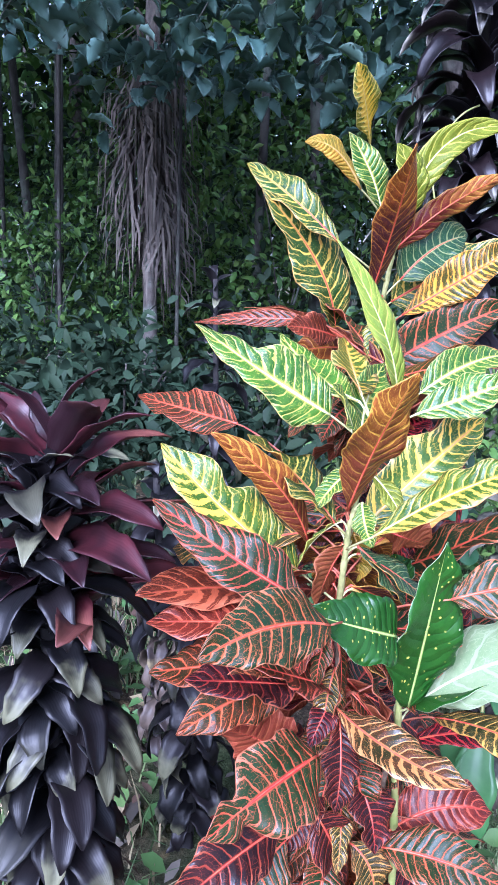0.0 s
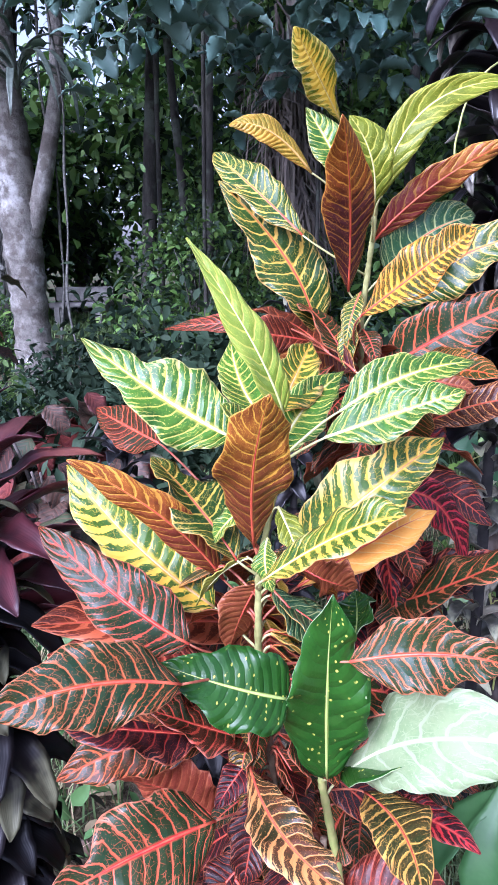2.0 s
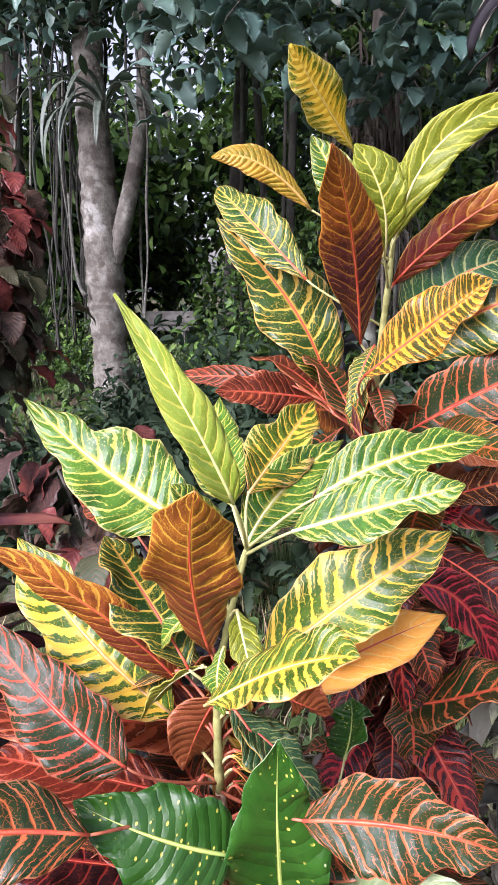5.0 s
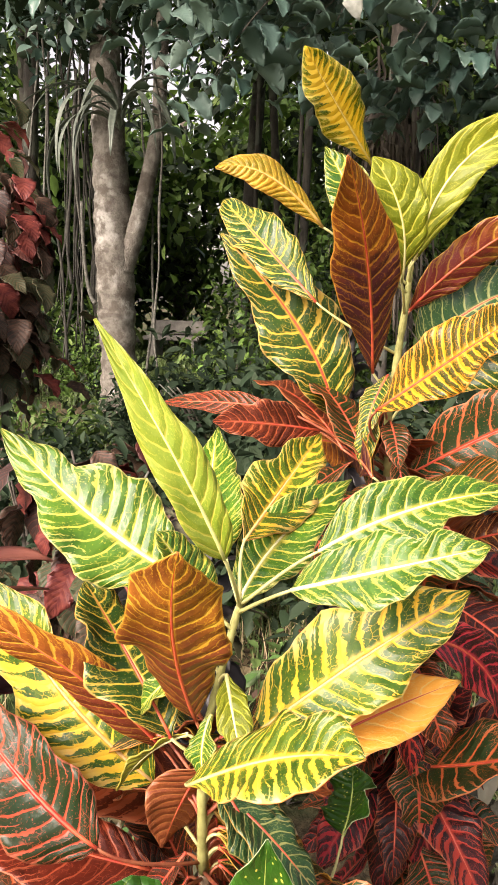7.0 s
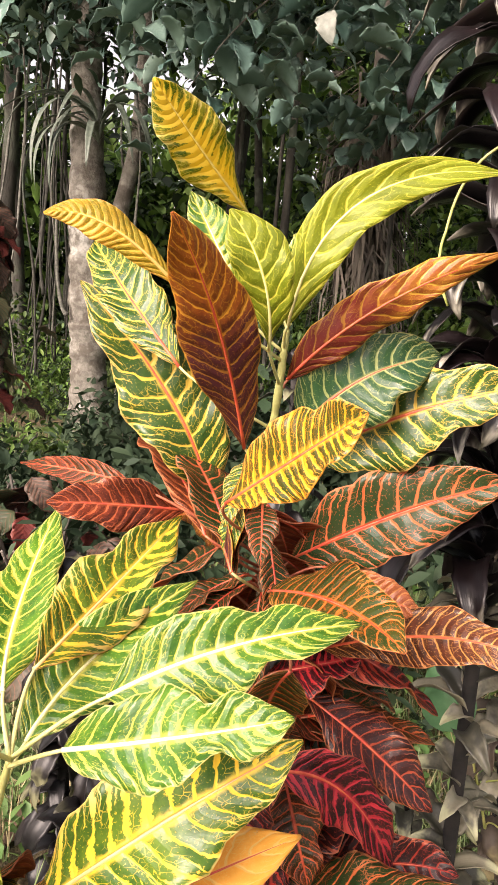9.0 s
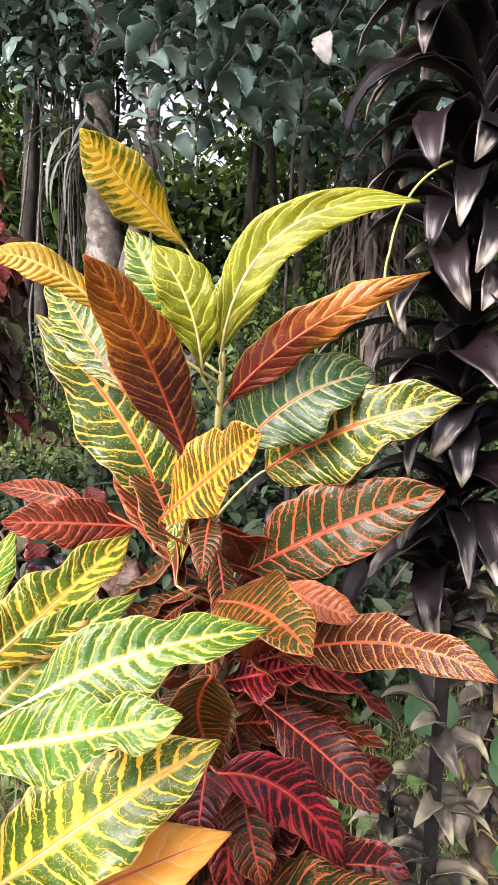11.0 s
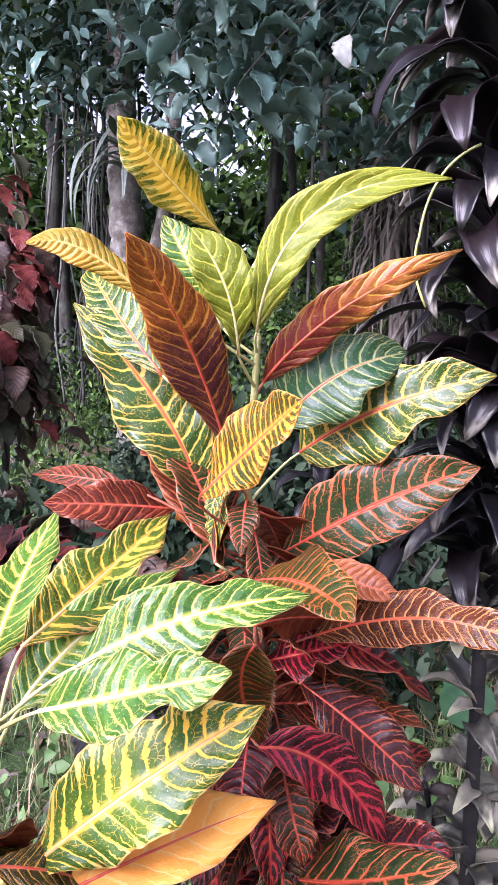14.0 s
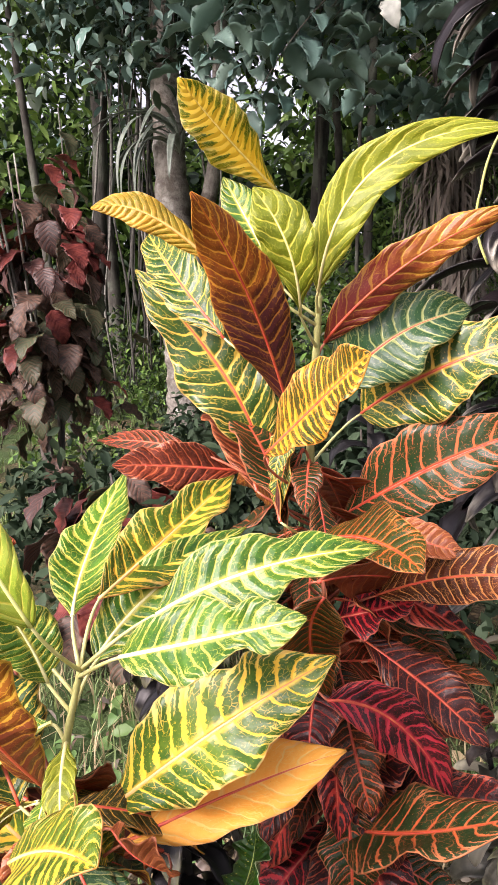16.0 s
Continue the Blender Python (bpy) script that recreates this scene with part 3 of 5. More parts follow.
def croton_blade(line, side, width, seed, widest, waist, wu, fold, wave, nv=10, thick=0.0011):
    """A thin blade along a bent midrib, upper and lower face, with its own small unevenness; side points across it at each place."""
    rng = random.Random(seed)
    ph = (rng.uniform(0, 6.28), rng.uniform(0, 6.28))
    fr = rng.uniform(1.6, 2.8)
    pin = (rng.uniform(0.5, 1.3), rng.uniform(0.5, 1.3))
    br = (rng.uniform(0.92, 1.08), rng.uniform(0.92, 1.08))
    q = rng.uniform(0.86, 1.12)
    p = widest / (1 - widest) * q
    peak = widest ** p * (1 - widest) ** q
    twist = rng.uniform(-0.5, 0.5)

    nu = len(line) - 1
    top, low, uvs = [], [], []
    for i, c in enumerate(line):
        u = i / nu
        w = max(width / 2 * (u ** p * (1 - u) ** q) / peak if 0 < u < 1 else 0.0, 0.0010)
        t = (line[min(i + 1, nu)] - line[max(i - 1, 0)]).normalized()
        s = side - t * side.dot(t)
        s.normalize()
        n = s.cross(t)
        ang = twist * (u - 0.4)
        s, n = s * math.cos(ang) + n * math.sin(ang), n * math.cos(ang) - s * math.sin(ang)
        for j in range(nv + 1):
            v = 2 * j / nv - 1
            k = 1 if v > 0 else 0
            e = abs(v)
            pinch = (waist + 0.06) * pin[k] * math.exp(-((u - wu) / 0.08) ** 2)
            ww = w * br[k] * (1 - min(pinch, 0.6)) * (1 + 0.075 * math.sin(fr * 8 * u + ph[k]) + 0.03 * math.sin(fr * 19 * u + 2 * ph[k]) + 0.012 * math.sin(fr * 43 * u + 3 * ph[k]))
            h = fold * ww * e ** 1.3 + wave * width * e ** 2 * (1.25 * math.sin(fr * 5.0 * u + ph[k]) + 0.45 * math.sin(fr * 13.0 * u + 2 * ph[k])) * min(1.0, 4 * u * (1 - u) + 0.1) - 0.35 * fold * ww * e ** 4
            at = c + s * (v * ww) + n * h
            top.append(at + n * (thick / 2))
            low.append(at - n * (thick / 2))
            uvs.append((u, (v + 1) / 2))
    count, c = len(top), nv + 1
    faces, index = [], []
    for i in range(nu):
        for j in range(nv):
            quad = (i * c + j, i * c + j + 1, (i + 1) * c + j + 1, (i + 1) * c + j)
            faces.append(quad)
            index.append(0)
            faces.append(tuple(count + k for k in reversed(quad)))
            index.append(1)
    edge = [i * c for i in range(nu + 1)] + [nu * c + j for j in range(1, nv + 1)] + [i * c + nv for i in range(nu - 1, -1, -1)] + [j for j in range(nv - 1, 0, -1)]
    for a, b in zip(edge, edge[1:] + edge[:1]):
        faces.append((a, b, count + b, count + a))
        index.append(1)
    return top + low, faces, uvs + uvs, index


def croton_leaf(plant, axis, base, tip, face, width, arch, sway, look, waist=0.15, wave=0.075, fold=0.26, widest=0.5, wu=0.66, mid=None):
    """One leaf of a croton with its midrib and the stalk that joins it to the stem axis; its midrib bends through mid."""
    LEAF_COUNT[0] += 1
    seed = LEAF_COUNT[0]
    m = frame_of(base, tip, face)
    inv = m.inverted()
    length = (Vector(tip) - Vector(base)).length
    half = inv @ Vector(mid) if mid else Vector((sway, length / 2, arch))
    line = bezier((0, 0, 0), half * 2 - Vector((0, length / 2, 0)), (0, length, 0), 27)
    verts, faces, uvs, index = croton_blade(line, Vector((1, 0, 0)), width, seed, widest, waist, wu, fold, wave)
    back = look in BACKS
    top = LOOKS[TOP_OF[look]] if back else LOOKS[look]
    low = LOOKS[look] if back else LOOKS[BACK_OF.get(look, "redback")]
    leaf = child("leaf", mesh_from("leaf", verts, faces, (top, low), uvs, index=index), plant, m=m)
    rib = M_RIB.get(look, M_RIB_RED)
    child("midrib", mesh_from("midrib", *tube(line[::2], [0.0019 * (1 - 0.8 * k / 13) for k in range(14)], 6), (rib,)), leaf)
    # stalk: down and inward to the stem
    b = Vector(base)
    best = min(axis, key=lambda q: (q - b).length + 0.8 * abs(q.z - (b.z - 0.45 * (Vector((q.x, q.y)) - Vector((b.x, b.y))).length - 0.015)))
    end = inv @ best
    stalk = bezier((0, 0.004, 0), Vector((0, -0.22 * end.length, 0)), end, 8)
    pale = look in ("lime", "olive", "bright", "yellow", "spear", "spot", "pale", "limeback", "yellowback", "greenyellow", "bronze", "green")
    child("petiole", mesh_from("petiole", *tube(stalk, [0.0012 + 0.0006 * k / 7 for k in range(8)], 7), (M_PETIOLE if pale else M_PETIOLE_RED,)), leaf)
    return leaf


def stem_axis(points, n=40):
    """Fine points along a smooth stem."""
    pts = [Vector(p) for p in points]
    out = []
    for i in range(len(pts) - 1):
        a, b = pts[i], pts[i + 1]
        for k in range(n):
            out.append(a.lerp(b, k / n))
    out.append(pts[-1])
    for _ in range(12):
        out = [out[0]] + [(out[i - 1] + out[i] * 2 + out[i + 1]) / 4 for i in range(1, len(out) - 1)] + [out[-1]]
    return out


def stem_part(plant, axis, r0, r1, material, name="stem", label=""):
    step = axis[::4] + [axis[-1]]
    rr = [r0 + (r1 - r0) * i / (len(step) - 1) for i in range(len(step))]
    rr = [r * (1 + 0.12 * math.sin(i * 2.3)) for i, r in enumerate(rr)]
    return child(name, mesh_from(name, *tube(step, rr, 9), (material,)), plant, label)


# ---- ground ----
def height(x, y):
    return 0.035 * noise.noise(Vector((x * 0.9, y * 0.9, 0.3))) + 0.012 * noise.noise(Vector((x * 4, y * 4, 1.7)))


def build_ground():
    verts, faces = [], []
    xs = [-60, -35, -20, -12, -8] + [-6 + 0.2 * i for i in range(51)] + [6, 9, 14, 22, 36, 60]
    ys = [-40, -20, -10, -5, -3] + [-2 + 0.2 * i for i in range(56)] + [11, 14, 20, 30, 45, 70]
    for y in ys:
        for x in xs:
            verts.append((x, y, height(x, y)))
    c = len(xs)
    for j in range(len(ys) - 1):
        for i in range(c - 1):
            faces.append((j * c + i, j * c + i + 1, (j + 1) * c + i + 1, (j + 1) * c + i))
    tagged(new("ground", mesh_from("ground", verts, faces, (M_EARTH,))), "damp dark soil with moss and sparse grass", "ground", kind="structure")


build_ground()


# ---- joined leaf clouds ----
def leaf_cloud(name, places, sizes, mats, droop=0.5, ratio=0.5, seed=1, up=0.4, fine=False):
    """One mesh of many small folded leaves at the places given; each hangs its own way."""
    rng = np.random.RandomState(seed)
    P = np.asarray(places, dtype=np.float64)
    n = len(P)
    S = np.asarray(sizes, dtype=np.float64)
    az = rng.uniform(0, 2 * np.pi, n)
    el = rng.normal(-droop, 0.45, n)
    d = np.stack([np.cos(az) * np.cos(el), np.sin(az) * np.cos(el), np.sin(el)], 1)
    zup = np.tile(np.array([0, 0, 1.0]), (n, 1)) + rng.normal(0, up, (n, 3))
    s = np.cross(d, zup)
    s /= np.linalg.norm(s, axis=1)[:, None] + 1e-9
    nn = np.cross(s, d)
    L = S[:, None]
    W = (S * ratio * rng.uniform(0.8, 1.2, n))[:, None] / 2
    fold = W * rng.uniform(0.1, 0.5, (n, 1))
    curl = L * rng.uniform(0.0, 0.25, (n, 1))
    rows = ((0.12, 0.55), (0.32, 0.95), (0.55, 0.95), (0.8, 0.58)) if fine else ((0.3, 0.85), (0.66, 0.8))
    pts, tris = [P], [[0, 2, 1], [0, 3, 2]]
    for i, (at, w) in enumerate(rows):
        mid = P + d * L * at + nn * curl * (at - at * at * 1.5)
        pts += [mid - s * W * w + nn * fold * w, mid, mid + s * W * w + nn * fold * w]
        a = 1 + 3 * i
        if i + 1 < len(rows):
            tris += [[a, a + 1, a + 4], [a, a + 4, a + 3], [a + 1, a + 2, a + 5], [a + 1, a + 5, a + 4]]
    pts.append(P + d * L - nn * curl * 0.5)
    tris += [[a, a + 1, a + 3], [a + 1, a + 2, a + 3]]
    V = np.stack(pts, 1).reshape(-1, 3)
    F = (np.arange(n)[:, None, None] * len(pts) + np.array(tris)[None]).reshape(-1, 3)
    me = bpy.data.meshes.new(name)
    me.vertices.add(len(V))
    me.vertices.foreach_set("co", V.astype(np.float32).ravel())
    me.loops.add(len(F) * 3)
    me.loops.foreach_set("vertex_index", F.astype(np.int32).ravel())
    me.polygons.add(len(F))
    me.polygons.foreach_set("loop_start", np.arange(0, len(F) * 3, 3, dtype=np.int32))
    me.update(calc_edges=True)
    for m in mats:
        me.materials.append(m)
    if len(mats) > 1:
        k = rng.randint(0, len(mats), n)
        me.polygons.foreach_set("material_index", np.repeat(k, len(tris)).astype(np.int32))
    me.validate()
    return me


def joined_blades(name, shapes, matrices, material, seed=1):
    """Many leaf blades as one mesh; shapes are (verts, faces) pairs taken at random."""
    rng = random.Random(seed)
    verts, faces, base = [], [], 0
    for m in matrices:
        v, f = rng.choice(shapes)
        verts += [m @ Vector(p) for p in v]
        faces += [tuple(base + k for k in q) for q in f]
        base += len(v)
    return mesh_from(name, verts, faces, (material,))


def clumped(centre, radius, n, clumps, seed, spread=0.3, flat=1.0):
    """Places gathered in clumps on and in an ellipsoid, with gaps between."""
    rng = np.random.RandomState(seed)
    c = rng.normal(size=(clumps, 3))
    c /= np.linalg.norm(c, axis=1)[:, None]
    c *= rng.uniform(0.45, 1.0, (clumps, 1))
    k = rng.randint(0, clumps, n)
    p = c[k] + rng.normal(0, spread, (n, 3)) * rng.uniform(0.5, 1.3, (clumps, 1))[k]
    return p * np.array(radius) + np.array(centre)


# ---- the two variegated crotons and the spotted one between them ----
front = thing("croton_shrub", "variegated croton with lime, yellow and red striped leaves, growing in soil", "shrub", "crotons", at=(0.15, 0.88, 0.0))
back_shrub = thing("croton_shrub", "taller variegated croton with yellow, green and crimson leaves", "shrub", "crotons", at=(0.22, 1.22, 0.0))
spotted = thing("spotted_croton", "green croton with yellow spots and a large pale leaf", "shrub", "crotons", at=(0.24, 0.90, 0.0))


def at_home(plant, fn):
    """Builds in world places, then hands the parts to the plant at its base."""
    before = set(bpy.data.objects)
    fn()
    shift = Matrix.Translation(-plant.location)
    for ob in bpy.data.objects:
        if ob not in before and ob.parent == plant:
            ob.matrix_basis = shift @ ob.matrix_basis


AX_F = stem_axis([(0.15, 0.88, -0.02), (0.16, 0.89, 0.25), (0.15, 0.87, 0.6), (0.13, 0.865, 0.85), (0.135, 0.855, 0.97), (0.15, 0.862, 1.04), (0.163, 0.868, 1.095)])
AX_F2 = stem_axis([(0.155, 0.885, 0.2), (0.20, 0.87, 0.4), (0.21, 0.85, 0.62)])
AX_K = stem_axis([(0.22, 1.22, -0.02), (0.24, 1.23, 0.4), (0.25, 1.20, 0.8), (0.22, 1.20, 1.08), (0.215, 1.195, 1.2), (0.232, 1.18, 1.33), (0.235, 1.18, 1.37)])
AX_S = stem_axis([(0.24, 0.90, -0.02), (0.25, 0.89, 0.3), (0.225, 0.85, 0.6), (0.212, 0.82, 0.72), (0.21, 0.815, 0.75)])


def inner_leaves(plant, axis, lo, hi, n, seed, looks):
    """Older leaves hanging inside the shrub, on its far side and flanks."""
    rng = random.Random(seed)
    for k in range(n):
        z = lo + (hi - lo) * (k + rng.random()) / n
        q = min(axis, key=lambda v: abs(v.z - z))
        az = radians(rng.uniform(-25, 205) if k % 3 else rng.uniform(205, 335))
        r = rng.uniform(0.025, 0.05)
        L = rng.uniform(0.13, 0.2) if k % 3 else rng.uniform(0.09, 0.13)
        el = radians(rng.uniform(-55, 5) if k % 3 else rng.uniform(-70, -40))
        d = Vector((math.cos(az) * math.cos(el), math.sin(az) * math.cos(el), math.sin(el)))
        base = Vector((q.x + r * math.cos(az), q.y + r * math.sin(az), z))
        up = Vector((0, 0, 1)) + Vector((rng.gauss(0, 0.35), rng.gauss(-0.3, 0.35), 0))
        croton_leaf(plant, axis, tuple(base), tuple(base + d * L), tuple(up), rng.uniform(0.05, 0.075), 0.012, 0.0, rng.choice(looks))


def near_leaves(plant, axis, lo, hi, n, seed, looks, spread=(200, 340), size=(0.075, 0.11)):
    """Short leaves close to the stem that cover it."""
    rng = random.Random(seed)
    for k in range(n):
        z = lo + (hi - lo) * (k + rng.random()) / n
        q = min(axis, key=lambda v: abs(v.z - z))
        az = radians(rng.uniform(*spread))
        el = radians(rng.uniform(-75, -25))
        d = Vector((math.cos(az) * math.cos(el), math.sin(az) * math.cos(el), math.sin(el)))
        base = Vector((q.x + 0.014 * math.cos(az), q.y + 0.014 * math.sin(az), z))
        up = Vector((math.cos(az) * 0.5, math.sin(az) * 0.5, 0.8)) + Vector((rng.gauss(0, 0.3), rng.gauss(0, 0.3), 0))
        croton_leaf(plant, axis, tuple(base), tuple(base + d * rng.uniform(*size)), tuple(up), rng.uniform(0.36, 0.45) * rng.uniform(*size), 0.008, 0.0, rng.choice(looks))


def front_leaves():
    stem_part(front, [q for q in AX_F if q.z < 0.84], 0.0075, 0.0055, M_STEM)
    stem_part(front, [q for q in AX_F if q.z > 0.835], 0.0048, 0.0024, M_SHOOT, "shoot", "young green shoot")
    inner_leaves(front, AX_F, 0.28, 0.84, 40, 77, ("darkred", "redgreen", "darkred", "redback", "greenred"))
    near_leaves(front, AX_F, 0.50, 0.87, 16, 81, ("redgreen", "greenred", "gold", "redback", "darkred"))
    near_leaves(front, AX_F, 0.62, 0.93, 12, 82, ("redgreen", "darkred", "greenred", "gold"), (10, 170), (0.12, 0.17))
    near_leaves(front, AX_F, 0.30, 0.80, 20, 85, ("darkred", "redgreen", "greenred", "crimson"), (20, 160), (0.15, 0.2))
    near_leaves(front, AX_F, 0.84, 0.99, 12, 87, ("greenyellow", "green", "greenyellow", "greenred"), (20, 170), (0.11, 0.15))
    near_leaves(front, AX_F, 0.86, 0.98, 9, 89, ("yellowback", "greenyellow", "green", "gold"), (-30, 70), (0.08, 0.12))
    near_leaves(front, AX_F, 0.98, 1.07, 4, 91, ("limeback", "greenyellow", "lime", "olive"), (170, 370), (0.05, 0.085))
    stem_part(front, AX_F2, 0.006, 0.004, M_STEM, "side_stem")
    P, A = front, AX_F
    croton_leaf(P, A, (0.104, 0.868, 1.114), (-0.065, 0.871, 1.220), (0.35, -0.74, 0.57), 0.090, 0, 0, "lime", waist=0.42, wu=0.7, widest=0.42, mid=(0.034, 0.859, 1.156))
    croton_leaf(P, A, (0.172, 0.816, 1.155), (0.089, 0.790, 1.322), (0.57, -0.80, 0.16), 0.035, 0, 0, "spear", waist=0.0, widest=0.4, mid=(0.146, 0.794, 1.230))
    croton_leaf(P, A, (0.131, 0.853, 0.994), (0.176, 0.737, 1.189), (-0.26, 0.80, 0.54), 0.074, 0, 0, "ember", waist=0.0, widest=0.55, mid=(0.148, 0.783, 1.100))
    croton_leaf(P, A, (0.150, 0.901, 1.084), (0.206, 1.060, 1.156), (0.47, -0.49, 0.73), 0.063, 0, 0, "lime", waist=0.1, widest=0.45, mid=(0.168, 0.965, 1.125))
    croton_leaf(P, A, (0.220, 0.892, 1.141), (0.362, 0.984, 1.182), (0.31, -0.74, 0.60), 0.057, 0, 0, "lime", waist=0.3, wu=0.62, widest=0.42, mid=(0.289, 0.927, 1.175))
    croton_leaf(P, A, (0.208, 0.861, 1.119), (0.347, 0.878, 1.168), (-0.11, -0.81, 0.58), 0.056, 0, 0, "lime", waist=0.42, wu=0.64, widest=0.45, mid=(0.288, 0.862, 1.150))
    croton_leaf(P, A, (0.152, 0.895, 0.948), (0.332, 0.966, 1.096), (-0.01, -0.90, 0.45), 0.088, 0, 0, "yellow", waist=0.1, widest=0.5, mid=(0.247, 0.922, 1.035))
    croton_leaf(P, A, (0.154, 0.792, 0.984), (0.295, 0.728, 1.088), (-0.65, -0.39, 0.65), 0.062, 0, 0, "yellow", waist=0.2, widest=0.55, mid=(0.234, 0.754, 1.054))
    croton_leaf(P, A, (0.173, 0.890, 0.931), (0.328, 0.998, 0.994), (0.20, -0.69, 0.70), 0.061, 0, 0, "peach", waist=0.0, widest=0.5, mid=(0.260, 0.938, 0.977))
    croton_leaf(P, A, (0.074, 0.880, 0.900), (-0.109, 0.893, 1.065), (0.39, -0.78, 0.49), 0.098, 0, 0, "yellow", waist=0.3, wu=0.62, widest=0.45, mid=(-0.019, 0.872, 0.978))
    croton_leaf(P, A, (0.087, 0.878, 0.938), (-0.040, 0.767, 1.111), (-0.54, 0.83, 0.14), 0.047, 0, 0, "ember", waist=0.1, widest=0.5, mid=(0.041, 0.818, 1.034))
    croton_leaf(P, A, (0.114, 0.840, 0.982), (0.002, 0.889, 1.081), (0.575, -0.257, 0.777), 0.092, 0.010, -0.004, "greenyellow")
    croton_leaf(P, A, (0.071, 0.792, 0.902), (-0.111, 0.820, 1.014), (0.23, -0.80, 0.56), 0.081, 0, 0, "greenred", waist=0.15, widest=0.42, mid=(-0.005, 0.793, 0.948))
    croton_leaf(P, A, (0.095, 0.696, 0.919), (-0.042, 0.595, 0.933), (0.51, -0.61, 0.60), 0.075, 0, 0, "greenred", waist=0.1, widest=0.45, mid=(0.026, 0.639, 0.946))
    croton_leaf(P, A, (0.080, 0.840, 0.750), (-0.073, 0.737, 0.747), (0.45, -0.69, 0.56), 0.075, 0, 0, "redgreen", waist=0.1, widest=0.5, mid=(0.011, 0.786, 0.772))
    croton_leaf(P, A, (0.101, 0.764, 0.703), (-0.032, 0.624, 0.705), (0.55, -0.51, 0.66), 0.100, 0, 0, "greenred", waist=0.45, wu=0.72, widest=0.42, mid=(0.034, 0.685, 0.717))
    croton_leaf(P, A, (0.129, 0.817, 0.735), (0.256, 0.661, 0.745), (-0.36, -0.23, 0.90), 0.064, 0, 0, "sunset", waist=0.1, widest=0.55, mid=(0.183, 0.723, 0.742))
    croton_leaf(P, A, (0.260, 0.819, 0.722), (0.320, 0.613, 0.805), (-0.46, 0.21, 0.86), 0.061, 0, 0, "gold", waist=0.0, widest=0.45, mid=(0.303, 0.712, 0.776))
    croton_leaf(P, A, (0.246, 0.763, 0.920), (0.397, 0.769, 0.929), (0.00, -0.88, 0.47), 0.067, 0, 0, "greenred", waist=0.15, widest=0.42, mid=(0.328, 0.760, 0.940))
    croton_leaf(P, A, (0.062, 0.793, 0.569), (-0.089, 0.670, 0.540), (0.36, -0.61, 0.70), 0.079, 0, 0, "darkred", waist=0.1, widest=0.45, mid=(-0.012, 0.725, 0.571))
    croton_leaf(P, A, (0.070, 0.797, 0.543), (-0.034, 0.743, 0.418), (-0.00, -0.92, 0.40), 0.083, 0, 0, "greenred", waist=0.2, widest=0.45, mid=(0.024, 0.767, 0.505))
    croton_leaf(P, A, (0.076, 0.830, 0.462), (-0.016, 0.768, 0.345), (-0.572, -0.443, 0.691), 0.099, 0.010, -0.007, "darkred")
    croton_leaf(P, A, (0.108, 0.810, 0.577), (0.158, 0.837, 0.421), (0.63, -0.78, 0.07), 0.081, 0, 0, "darkred", waist=0.1, widest=0.5, mid=(0.139, 0.816, 0.512))
    croton_leaf(P, A, (0.165, 0.835, 0.505), (0.198, 0.805, 0.421), (0.33, -0.84, 0.43), 0.055, 0, 0, "gold", waist=0.0, widest=0.5, mid=(0.193, 0.815, 0.478))
    croton_leaf(P, A, (0.207, 0.818, 0.515), (0.367, 0.764, 0.502), (-0.14, -0.60, 0.79), 0.082, 0, 0, "greenred", waist=0.2, widest=0.45, mid=(0.282, 0.783, 0.527))
    croton_leaf(P, A, (0.219, 0.860, 0.497), (0.373, 0.865, 0.534), (-0.13, -0.73, 0.67), 0.091, 0, 0, "red", waist=0.1, widest=0.5, mid=(0.293, 0.859, 0.545))
    croton_leaf(P, A, (0.101, 0.838, 0.433), (-0.024, 0.761, 0.323), (-0.426, -0.437, 0.792), 0.113, 0.011, -0.003, "redgreen")
    croton_leaf(P, A, (0.127, 0.846, 0.415), (0.075, 0.821, 0.266), (-0.593, -0.733, 0.333), 0.103, 0.010, -0.003, "red")
    croton_leaf(P, A, (0.182, 0.856, 0.390), (0.212, 0.852, 0.244), (0.900, -0.392, 0.192), 0.105, 0.009, -0.004, "gold")
    croton_leaf(P, A, (0.226, 0.858, 0.391), (0.337, 0.841, 0.351), (0.346, 0.022, 0.938), 0.108, 0.007, -0.005, "darkred")
    croton_leaf(P, A, (0.143, 0.850, 0.424), (0.145, 0.843, 0.245), (0.861, -0.508, 0.031), 0.104, 0.011, 0.004, "redgreen")
    croton_leaf(P, A, (0.085, 0.841, 0.750), (-0.064, 0.740, 0.819), (0.403, 0.027, 0.915), 0.091, 0.006, -0.006, "darkred")
    croton_leaf(P, A, (0.082, 0.837, 0.634), (-0.018, 0.781, 0.723), (-0.273, 0.922, 0.274), 0.089, 0.009, -0.003, "redback")
    croton_leaf(P, A, (0.113, 0.848, 0.630), (0.178, 0.860, 0.529), (0.105, 0.978, 0.182), 0.096, 0.007, 0.014, "redback")
    croton_leaf(P, A, (0.243, 0.883, 0.635), (0.383, 0.791, 0.691), (-0.60, -0.57, 0.57), 0.037, 0, 0, "crimson", waist=0.0, widest=0.5, mid=(0.321, 0.835, 0.687))
    croton_leaf(P, A, (0.237, 0.866, 0.660), (0.205, 0.864, 0.577), (-0.815, -0.476, 0.331), 0.087, -0.002, 0.003, "greenred")
    croton_leaf(P, A, (0.137, 0.860, 0.951), (0.099, 0.848, 0.865), (-0.735, 0.635, 0.239), 0.075, 0.006, 0.001, "redback")
